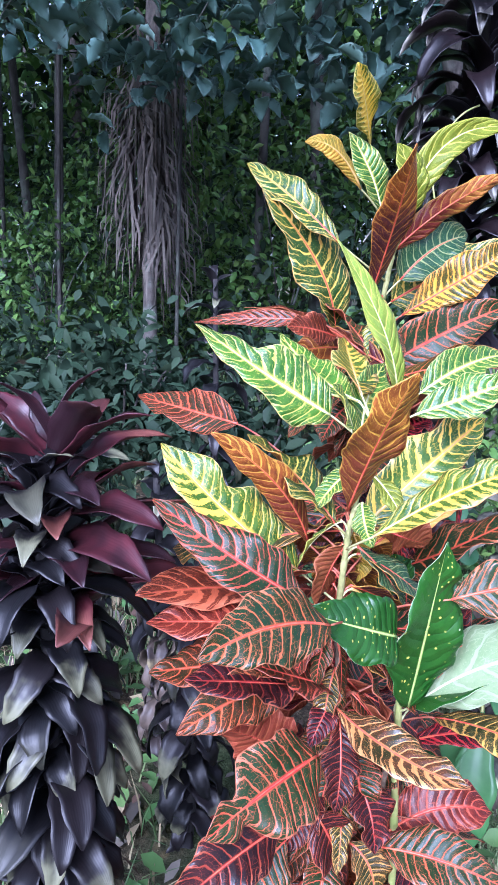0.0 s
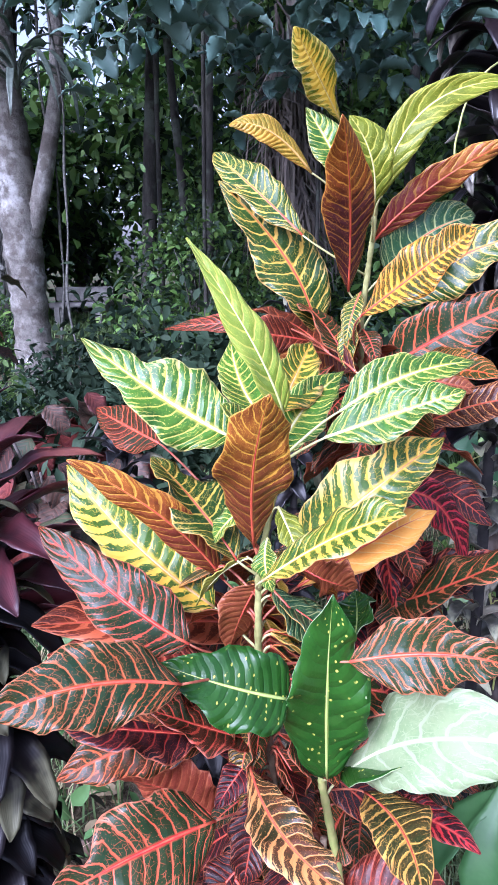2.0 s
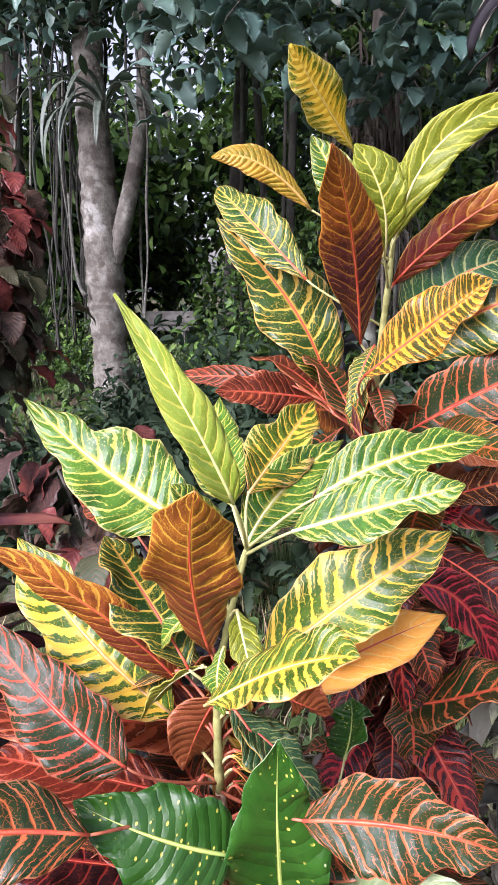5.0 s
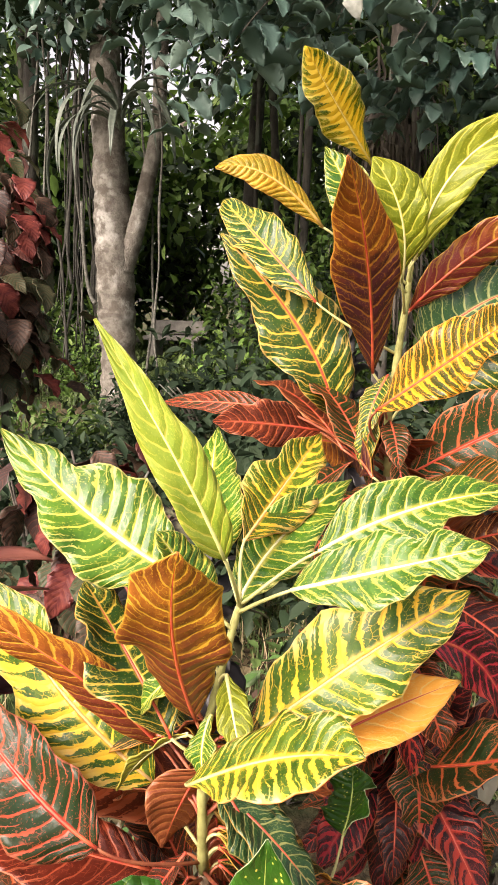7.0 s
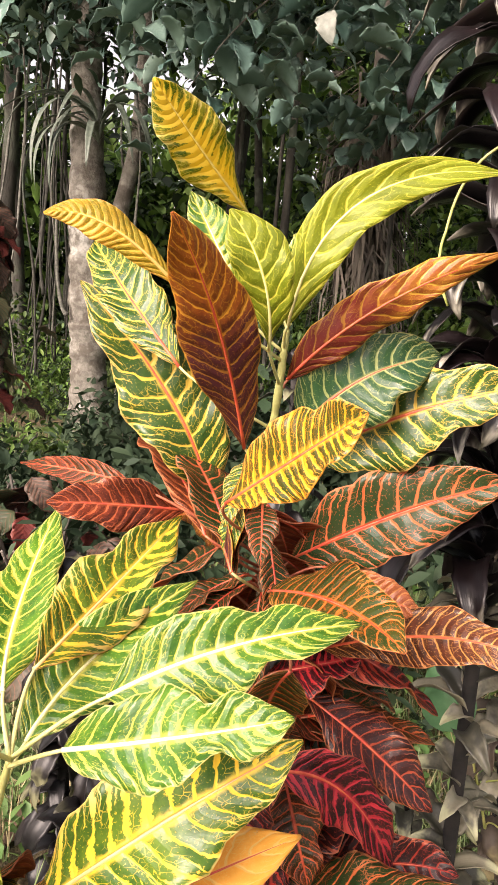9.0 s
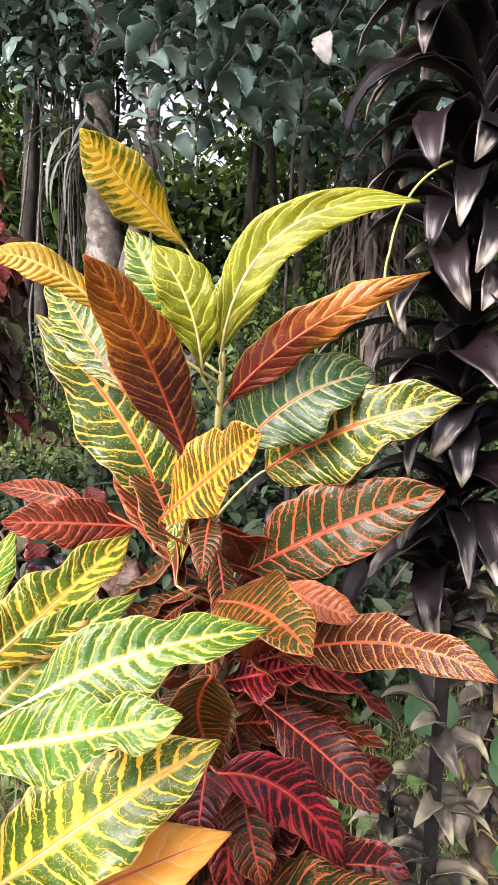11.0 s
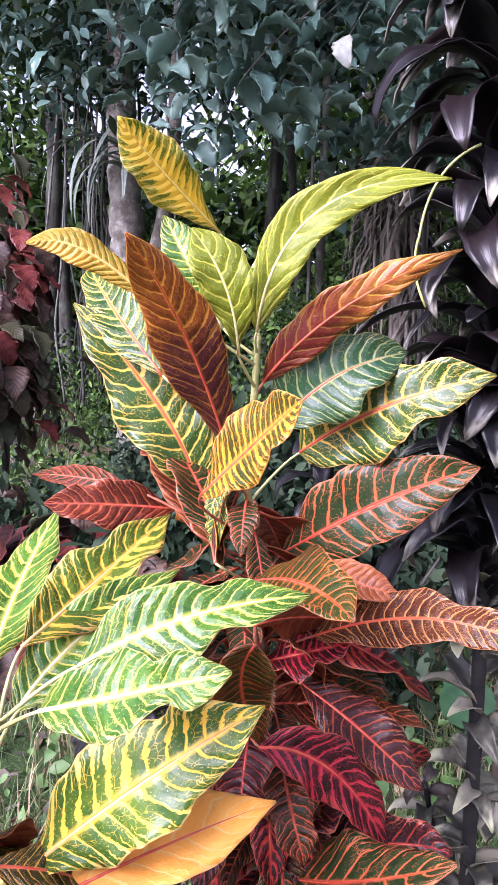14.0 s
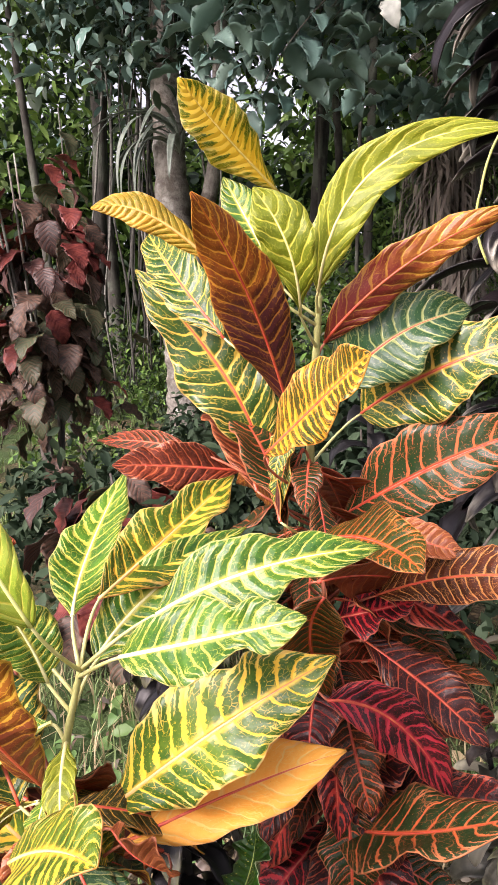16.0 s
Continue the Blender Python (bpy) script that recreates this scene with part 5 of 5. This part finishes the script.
for k in range(26):  # hanging aerial roots and lianas beside the trunk
    x = rng.uniform(-0.85, -0.22) if k % 5 else rng.uniform(-1.6, 0.9)
    y = rng.uniform(-0.35, 0.4)
    tilt = rng.uniform(-0.05, 0.08)
    am = rng.uniform(0.02, 0.09)
    wob = rng.uniform(0.9, 1.5)
    pts = [(x + tilt * z + am * math.sin(wob * z + k) + 0.02 * math.sin(4.1 * z + 2 * k) + 0.05 * max(0.0, z - 3.2) ** 2 * (1 if k % 2 else -0.6), y + 0.08 * math.sin(1.7 * z + k), z) for z in np.linspace(rng.uniform(0.0, 1.5), rng.uniform(3.6, 5.8), 26)]
    r0 = rng.choice((0.008, 0.011, 0.016, 0.022))
    child("aerial_root", mesh_from("aerial_root", *tube(pts, [r0 * (1 + 0.25 * math.sin(q * 0.9 + k)) for q in range(26)], 7), (M_VINE if k % 5 == 0 else M_ROOT,)), big)
loop = bezier((-0.3, -0.3, 2.5), (-0.32, -0.3, 1.3), (-0.14, -0.3, 1.25), 14)
child("aerial_root", mesh_from("aerial_root", *tube(loop, [0.018 + 0.012 * i / 13 for i in range(14)], 8), (M_VINE,)), big)
fern = thing("strap_leaf_epiphyte", "clump of long grey-green strap leaves hanging from the trunk's fork", "epiphyte", at=(TX + 0.23, TY - 0.2, 2.81))
fern.scale = (TS, TS, TS)
for k in range(20):
    L = rng.uniform(0.8, 1.6)
    v, f, uv, ix, _ = blade(L, rng.uniform(0.06, 0.10), L * 0.12, 0, 0.3, 0.03, 500 + k, widest=0.5, droop=rng.uniform(1.4, 2.4), nu=18, nv=4)
    child("leaf", mesh_from("leaf", v, f, (M_STRAP, M_STRAP), uv, index=ix), fern, m=pose(0, 0, rng.uniform(-0.1, 0.2), 0, 0, rng.uniform(60, 300)) @ pose(0, 0, 0, rng.uniform(5, 50)))


def palm():
    p, o = tree_trunk("palm", "slender palm with a skirt of dead hanging fronds", [(-0.90, 6.9, -0.1), (-0.89, 6.9, 1.5), (-0.87, 6.95, 3.2), (-0.85, 7, 5)], [0.075, 0.06, 0.065, 0.06], M_DARKBARK)
    rng = random.Random(8)
    verts, faces = [], []
    for k in range(64):
        az = rng.uniform(0, 6.28)
        z0 = rng.uniform(1.7, 3.5)
        r = rng.uniform(0.06, 0.30)
        L = rng.uniform(0.3, 0.8)
        for q in range(14):  # leaflets of a dead frond
            w = rng.uniform(-0.5, 0.5)
            a2 = az + w
            x0, y0 = r * math.cos(az) * 1.1, r * math.sin(az) * 1.1
            l2 = L * rng.uniform(0.5, 1.0)
            b = len(verts)
            dx, dy = -math.sin(a2) * 0.010, math.cos(a2) * 0.010
            out = r + 0.3 * rng.random()
            x1, y1 = out * math.cos(a2), out * math.sin(a2)
            zz = z0 - q * 0.04
            verts += [(x0 - dx, y0 - dy, zz), (x0 + dx, y0 + dy, zz), (x1 + dx * 1.2, y1 + dy * 1.2, zz - l2 * 0.5), (x1 - dx * 1.2, y1 - dy * 1.2, zz - l2 * 0.5), (x1 * 1.05, y1 * 1.05, zz - l2)]
            faces += [(b, b + 1, b + 2, b + 3), (b + 3, b + 2, b + 4)]
    tagged(child("dead_fronds", mesh_from("dead_fronds", verts, faces, (M_FROND,), smooth=False), p, "dry grey-brown hanging fronds"), kind="stuff")


palm()
rng = random.Random(17)
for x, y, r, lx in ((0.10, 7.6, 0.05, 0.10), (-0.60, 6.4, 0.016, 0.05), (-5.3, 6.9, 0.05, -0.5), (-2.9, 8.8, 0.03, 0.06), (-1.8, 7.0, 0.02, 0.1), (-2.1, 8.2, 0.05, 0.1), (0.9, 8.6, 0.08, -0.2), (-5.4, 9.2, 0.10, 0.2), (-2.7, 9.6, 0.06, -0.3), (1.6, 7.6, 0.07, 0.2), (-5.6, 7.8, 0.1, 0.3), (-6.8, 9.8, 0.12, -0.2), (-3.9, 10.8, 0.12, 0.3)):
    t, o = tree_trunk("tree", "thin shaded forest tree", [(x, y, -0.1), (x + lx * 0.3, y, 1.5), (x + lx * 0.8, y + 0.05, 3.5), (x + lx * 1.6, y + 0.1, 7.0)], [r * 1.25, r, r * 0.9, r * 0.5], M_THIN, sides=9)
    n = 2600
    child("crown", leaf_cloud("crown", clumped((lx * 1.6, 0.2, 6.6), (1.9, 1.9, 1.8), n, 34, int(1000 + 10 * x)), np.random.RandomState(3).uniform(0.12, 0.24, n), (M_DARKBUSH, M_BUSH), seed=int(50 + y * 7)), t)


# overhanging tree of large grey-green leaves
def shade_tree():
    t, o = tree_trunk("shade_tree", "tree overhanging the crotons with large dull grey-green leaves", [(1.9, 5.4, -0.1), (1.7, 5.3, 1.5), (1.2, 5.2, 3.4), (0.6, 5.1, 5.5)], [0.13, 0.11, 0.1, 0.06], M_DARKBARK)
    rng = random.Random(23)
    pr = np.random.RandomState(29)
    spots = []
    for k in range(34):
        az = radians(rng.uniform(-36, 4))
        d = rng.uniform(4.0, 5.4)
        el = rng.uniform(13, 31) + (3 if az > radians(-6) else 0)
        if az < radians(-27):
            el = rng.uniform(18, 32)
        c = Vector((0.3 + d * math.sin(az), 0.3 + d * math.cos(az), 1.3 + d * math.tan(radians(el))))
        start = c + Vector((rng.uniform(0.2, 0.9), rng.uniform(0.1, 0.6), rng.uniform(0.5, 1.0)))
        mid = (start + c) / 2 + Vector((rng.uniform(-0.1, 0.1), 0, rng.uniform(0.0, 0.2)))
        line = bezier(start - o, mid - o, c - o, 14)
        child("branch", mesh_from("branch", *tube(line, [0.007 - 0.005 * i / 13 for i in range(14)], 6), (M_DARKBARK,)), t)
        for q in range(30):
            spots.append(line[rng.randint(5, 13)] + Vector((rng.gauss(0, 0.2), rng.gauss(0, 0.2), rng.gauss(-0.05, 0.18))))
    meshes, shapes = [], []
    for k in range(8):
        L = rng.uniform(0.16, 0.24)
        v, f, uv, ix, _ = blade(L, L * rng.uniform(0.48, 0.6), L * 0.05, 0, 0.3, 0.07, 600 + k, widest=0.46, droop=0.6, nu=8, nv=4)
        meshes.append(mesh_from("shade_leaf", v, f, (M_SHADE, M_SHADE), uv, index=ix))
        v, f, uv, ix, _ = blade(L, L * 0.54, L * 0.05, 0, 0.3, 0.07, 650 + k, widest=0.46, droop=0.6, nu=8, nv=4)
        shapes.append((v, f))

    def hang(p):
        return pose(*p, 0, 0, rng.uniform(0, 360)) @ pose(0, 0, 0, rng.uniform(-48, 22), rng.uniform(-35, 35), 0)

    rng.shuffle(spots)
    for p in spots[:290]:
        child("leaf", rng.choice(meshes), t, m=hang(p))
    v, f, uv, ix, _ = blade(0.17, 0.10, 0.02, 0, 0.3, 0.1, 690, widest=0.46, droop=0.7, nu=10, nv=6)
    child("dry_leaf", mesh_from("dry_leaf", v, f, (M_DRYLEAF, M_DRYLEAF), uv, index=ix), t, "single pale dried leaf", m=pose(*(Vector((-0.55, 4.05, 2.76)) - o), 0, 0, 175) @ pose(0, 0, 0, -62, 12, 0))
    extra = clumped((-1.2, 0.1, 3.3), (2.2, 0.7, 0.85), 700, 40, 41, 0.16)
    tagged(child("foliage", joined_blades("foliage", shapes, [hang(p) for p in spots[290:]] + [hang(p) for p in extra], M_SHADELEAF), t), kind="stuff")
    # leaf layer added above the view to keep sun off the trees behind
    high = clumped((-2.2, -1.9, 4.75), (4.2, 1.9, 0.8), 2600, 110, 42, 0.16)
    tagged(child("shading_canopy", leaf_cloud("shading_canopy", high, pr.uniform(0.18, 0.30, len(high)), (M_SHADELEAF,), droop=0.7, seed=43, fine=True), t), kind="stuff")


def shade_material():
    g = Tree("large_shade_leaf")
    u, a, side, vec, r = leaf_coords(g)
    n = g.noise(vec, 3.0)
    col = g.mix(g.math("ADD", g.math("MULTIPLY", r, 0.6), g.math("MULTIPLY", n, 0.4)), (0.055, 0.125, 0.105), (0.27, 0.40, 0.335))
    ph = g.math("SUBTRACT", g.math("MULTIPLY", u, 9.0), g.math("MULTIPLY", a, 2.5))
    tri = g.math("ABSOLUTE", g.math("SUBTRACT", g.math("MULTIPLY", g.math("FRACT", ph), 2.0), 1.0))
    rib = g.math("SUBTRACT", 1.0, g.step(a, 0.02, 0.07))
    col = g.mix(g.math("MULTIPLY", g.math("MAXIMUM", rib, g.math("SUBTRACT", 1.0, g.step(tri, 0.0, 0.12))), 0.15), col, (0.20, 0.24, 0.19))
    g.bump(tri, 0.12, 0.004)
    return g.done(col, g.math("ADD", 0.22, g.math("MULTIPLY", g.noise(vec, 8.0), 0.2)), 0.65, 0.1)


M_DRYLEAF = plain("dried_leaf", (0.22, 0.24, 0.21), (0.32, 0.34, 0.30), 0.5, 30, 0.3)
M_SHADE = shade_material()
shade_tree()


# copperleaf shrub
def copper_shrub(label, at, tall, wide, n, seed):
    p = thing("copperleaf_shrub", label, "shrub", "copperleaf shrubs", at=at)
    rng = random.Random(seed)
    for k in range(9):
        az = rng.uniform(0, 6.28)
        tip = (wide * math.cos(az) * rng.uniform(0.3, 1), wide * math.sin(az) * rng.uniform(0.3, 1), tall * rng.uniform(0.6, 1.0))
        child("branch", mesh_from("branch", *tube(bezier((0.03 * math.cos(az), 0.03 * math.sin(az), -0.02), (tip[0] * 0.3, tip[1] * 0.3, tip[2] * 0.6), tip, 10), [0.014 - 0.001 * i for i in range(10)], 6), (M_DARKBARK,)), p)
    q = clumped((0, 0, tall * 0.6), (wide, wide, tall * 0.34), n * 3 // 2, 50, 58 + seed, 0.25)
    q = q[q[:, 2] > 0.1 * tall]
    meshes = []
    for k in range(8):
        L = rng.uniform(0.15, 0.21)
        v, f, uv, ix, _ = blade(L, L * rng.uniform(0.58, 0.72), L * 0.04, 0, 0.2, 0.07, 700 + k, widest=0.36, droop=0.7, nu=9, nv=6)
        meshes.append((mesh_from("copper_leaf", v, f, (M_CU, M_CU), uv, index=ix), mesh_from("bronze_leaf", v, f, (M_CU_OLD, M_CU_OLD), uv, index=ix)))
    for k, c in enumerate(q[:n]):
        old = rng.random() < (0.42 if c[2] > 0.68 * tall else 0.86)
        az = math.degrees(math.atan2(c[1], c[0])) - 90 + rng.uniform(-50, 50)
        child("leaf", rng.choice(meshes)[1 if old else 0], p, m=pose(*c, 0, 0, az) @ pose(0, 0, 0, rng.uniform(-75, -15), rng.uniform(-25, 25), 0))


def copper_material(name, a1, a2, a3):
    g = Tree(name)
    u, a, side, vec, r = leaf_coords(g)
    n = g.noise(vec, 3.0, 3.0)
    col = g.mix(g.step(n, 0.35, 0.65), a1, a2)
    col = g.mix(g.step(g.math("FRACT", g.math("MULTIPLY", r, 9.1)), 0.55, 0.8), col, a3)
    ph = g.math("SUBTRACT", g.math("MULTIPLY", u, 8.0), g.math("MULTIPLY", a, 2.2))
    tri = g.math("ABSOLUTE", g.math("SUBTRACT", g.math("MULTIPLY", g.math("FRACT", ph), 2.0), 1.0))
    col = g.mix(g.math("MULTIPLY", g.math("SUBTRACT", 1.0, g.step(tri, 0.05, 0.2)), 0.4), col, (0.26, 0.08, 0.05))
    g.bump(tri, 0.3, 0.004)
    return g.done(col, 0.5, 0.35, 0.25)


M_CU = copper_material("copper_leaf_red", (0.11, 0.022, 0.022), (0.20, 0.045, 0.035), (0.05, 0.03, 0.026))
M_CU_OLD = copper_material("copper_leaf_bronze", (0.045, 0.032, 0.024), (0.11, 0.07, 0.05), (0.055, 0.07, 0.035))
copper_shrub("copperleaf shrub with red and dull bronze leaves", (-2.37, 3.49, 0.0), 2.3, 0.33, 280, 3)
copper_shrub("low copperleaf shrub with dull brown and red leaves in shade", (-1.10, 2.55, 0.0), 0.78, 0.30, 130, 6)


# undergrowth
def bush(name, label, at, radius, n, size, mats, seed, group="undergrowth", clumps=30):
    p = thing(name, label, "bush", group, at=at)
    rng = random.Random(seed)
    for k in range(5):
        az = rng.uniform(0, 6.28)
        child("stem", mesh_from("stem", *tube(bezier((0, 0, -0.03), (0.1 * math.cos(az), 0.1 * math.sin(az), radius[2]), (radius[0] * 0.6 * math.cos(az), radius[1] * 0.6 * math.sin(az), radius[2] * 1.5), 7), [0.012 - 0.0012 * i for i in range(7)], 5), (M_DARKBARK,)), p)
    q = clumped((0, 0, radius[2]), radius, n, clumps, seed, 0.25)
    q = q[q[:, 2] > 0.02]
    tagged(child("foliage", leaf_cloud("foliage", q, np.random.RandomState(seed).uniform(size * 0.7, size * 1.3, len(q)), mats, seed=seed + 1), p), kind="stuff")


rng = random.Random(71)
# last value 1: bush gets the leaf colour with shade already in it
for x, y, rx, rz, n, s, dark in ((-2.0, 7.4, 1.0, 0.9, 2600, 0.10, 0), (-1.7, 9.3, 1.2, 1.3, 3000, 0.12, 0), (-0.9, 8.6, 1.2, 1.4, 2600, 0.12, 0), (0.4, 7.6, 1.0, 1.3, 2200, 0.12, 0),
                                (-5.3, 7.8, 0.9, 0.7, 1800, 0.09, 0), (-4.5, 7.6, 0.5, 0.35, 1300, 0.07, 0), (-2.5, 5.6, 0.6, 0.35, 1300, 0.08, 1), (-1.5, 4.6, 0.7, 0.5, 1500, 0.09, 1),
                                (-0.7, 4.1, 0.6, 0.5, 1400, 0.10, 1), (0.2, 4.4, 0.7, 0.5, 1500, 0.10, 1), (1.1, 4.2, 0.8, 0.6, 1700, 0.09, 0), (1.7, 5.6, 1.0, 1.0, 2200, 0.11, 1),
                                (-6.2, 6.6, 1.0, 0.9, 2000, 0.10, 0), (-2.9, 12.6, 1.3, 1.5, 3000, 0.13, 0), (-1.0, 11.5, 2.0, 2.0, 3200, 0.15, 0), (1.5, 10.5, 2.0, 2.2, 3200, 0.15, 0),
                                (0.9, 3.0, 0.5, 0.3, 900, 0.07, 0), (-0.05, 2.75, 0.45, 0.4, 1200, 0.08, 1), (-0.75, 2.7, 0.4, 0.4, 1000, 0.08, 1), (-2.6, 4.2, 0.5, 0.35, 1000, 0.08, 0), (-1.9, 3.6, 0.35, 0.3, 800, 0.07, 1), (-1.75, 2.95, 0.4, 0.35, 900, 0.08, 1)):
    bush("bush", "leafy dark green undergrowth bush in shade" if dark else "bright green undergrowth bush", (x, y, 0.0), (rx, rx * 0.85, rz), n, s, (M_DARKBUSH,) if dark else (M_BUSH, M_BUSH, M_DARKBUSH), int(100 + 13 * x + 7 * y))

# far wood closing the view
for k in range(17):
    a = radians(-66 + 6 * k + rng.uniform(-2, 2))
    d = rng.uniform(14, 19)
    t = thing("far_tree", "dense far forest tree", "tree", "far wood", at=(d * math.sin(a), d * math.cos(a), 0.0))
    hh = rng.uniform(7, 10) if a > radians(-22) else rng.uniform(4.8, 6.6)
    child("trunk", mesh_from("trunk", *tube([(0, 0, -0.2), (0.1, 0, hh * 0.5), (0.2, 0, hh)], [0.2, 0.15, 0.08], 8), (M_DARKBARK,)), t)
    n = 3600
    q = clumped((0, 0, hh * 0.55), (2.7, 2.0, hh * 0.5), n, 80, 900 + k, 0.2)
    tagged(child("crown", leaf_cloud("crown", q, np.random.RandomState(k).uniform(0.22, 0.42, n), (M_BUSH, M_BUSH, M_DARKBUSH), seed=k + 70), t), kind="stuff")


# a low bench on the far lawn
def bench():
    b = thing("garden_bench", "weathered grey concrete bench on the far lawn", "bench", at=(-6.0, 12.7, 0.0))
    stone = plain("concrete", (0.14, 0.135, 0.125), (0.25, 0.245, 0.225), 0.9, 8, 0.5)

    def block(name, sx, sy, sz, at):
        bm = bmesh.new()
        bmesh.ops.create_cube(bm, size=1.0)
        bmesh.ops.scale(bm, vec=(sx, sy, sz), verts=bm.verts)
        bmesh.ops.bevel(bm, geom=bm.edges[:], offset=0.02, segments=2, affect="EDGES")
        me = bpy.data.meshes.new(name)
        bm.to_mesh(me)
        bm.free()
        me.materials.append(stone)
        child(name, me, b, m=pose(*at))

    block("seat", 1.2, 0.42, 0.08, (0, 0, 0.43))
    block("leg", 0.14, 0.36, 0.43, (-0.42, 0, 0.19))
    block("leg", 0.14, 0.36, 0.43, (0.42, 0, 0.19))
    block("backrest", 1.2, 0.09, 0.26, (0, 0.2, 0.62))


bench()


# ---- grass and weeds ----
def grass(name, label, area, n, lo, hi, mats, seed, wide=0.0035, clear=False):
    r = np.random.RandomState(seed)
    x0, x1, y0, y1 = area
    tuft = r.uniform(size=(max(n // 14, 1), 2)) * [x1 - x0, y1 - y0] + [x0, y0]
    p = tuft[r.randint(0, len(tuft), n)] + r.normal(0, 0.035, (n, 2))
    if clear:
        p = p[(np.abs(p[:, 0] - 0.14) > 0.3) | (p[:, 1] < 0.75) | (p[:, 1] > 2.0)]
        n = len(p)
    h = r.uniform(lo, hi, n)
    az = r.uniform(0, 6.28, n)
    lean = r.uniform(0.1, 0.9, n)
    d = np.stack([np.cos(az), np.sin(az)], 1)
    s = np.stack([-np.sin(az), np.cos(az)], 1) * wide
    verts, faces = [], []
    for i in range(n):
        x, y = p[i]
        z = height(x, y) - 0.005
        b = len(verts)
        for t, w in ((0, 1.0), (0.5, 0.8)):
            ox, oy, oz = d[i][0] * lean[i] * h[i] * t * t, d[i][1] * lean[i] * h[i] * t * t, h[i] * t * (1 - 0.25 * lean[i] * t)
            verts.append((x + ox - s[i][0] * w, y + oy - s[i][1] * w, z + oz))
            verts.append((x + ox + s[i][0] * w, y + oy + s[i][1] * w, z + oz))
        verts.append((x + d[i][0] * lean[i] * h[i], y + d[i][1] * lean[i] * h[i], z + h[i] * (1 - 0.35 * lean[i])))
        faces += [(b, b + 1, b + 3, b + 2), (b + 2, b + 3, b + 4)]
    ix = np.repeat(r.randint(0, len(mats), n), 2)
    tagged(new(name, mesh_from(name, verts, faces, mats, smooth=False, index=ix)), label, "grass", kind="stuff")


grass("grass", "thin grass with green blades round the crotons", (-1.3, 1.6, 0.6, 3.2), 13000, 0.06, 0.2, (M_GRASS, M_GRASS, M_DRYGRASS), 1, 0.0028, clear=True)
grass("dry_grass", "short dry straw on bare soil", (0.45, 1.6, 0.9, 2.0), 2600, 0.03, 0.09, (M_DRYGRASS,), 2, 0.0022)
grass("pale_grass", "pale fine grass beside the sapling", (0.35, 1.35, 1.0, 2.3), 7000, 0.05, 0.17, (M_GRASS, M_PALEGRASS), 21, 0.0024)
grass("far_lawn", "sunlit green lawn beyond the trees", (-9, -3.2, 9.0, 15), 9000, 0.1, 0.2, (M_GRASS,), 9, 0.02)
grass("short_grass", "short sparse grass on the open ground", (-6, 6, -3.5, 3.4), 7000, 0.03, 0.1, (M_GRASS, M_GRASS, M_DRYGRASS), 5, 0.003, clear=True)
grass("lawn_grass", "rough shaded lawn grass", (-6, 3, 3.2, 9.5), 9000, 0.08, 0.26, (M_GRASS,), 3, 0.006)


def litter():
    r = np.random.RandomState(12)
    n = 1500
    p = np.stack([r.uniform(-1.2, 1.5, n), r.uniform(0.6, 3.0, n), np.zeros(n)], 1)
    for k in range(n):
        p[k, 2] = height(p[k, 0], p[k, 1]) + 0.006 + 0.012 * r.uniform()
    tagged(new("leaf_litter", leaf_cloud("leaf_litter", p, r.uniform(0.03, 0.09, n), (M_FROND, M_DRYGRASS, M_COPPER_OLD), droop=0.0, ratio=0.5, seed=13)), "dry fallen leaves scattered on the soil", "leaf litter", kind="stuff")


litter()


def weeds():
    r = np.random.RandomState(6)
    n = 1600
    p = np.stack([r.uniform(-1.0, 1.3, n), r.uniform(0.75, 3.0, n), np.zeros(n)], 1)
    p = p[(np.abs(p[:, 0] - 0.14) > 0.3) | (p[:, 1] > 2.0)]
    n = len(p)
    p[:, 2] = r.uniform(0.02, 0.14, n)
    tagged(new("weeds", leaf_cloud("weeds", p, r.uniform(0.03, 0.08, n), (M_WEED,), droop=0.1, ratio=0.55, seed=8)), "low broad-leaved weeds on the soil", "weeds", kind="stuff")


weeds()
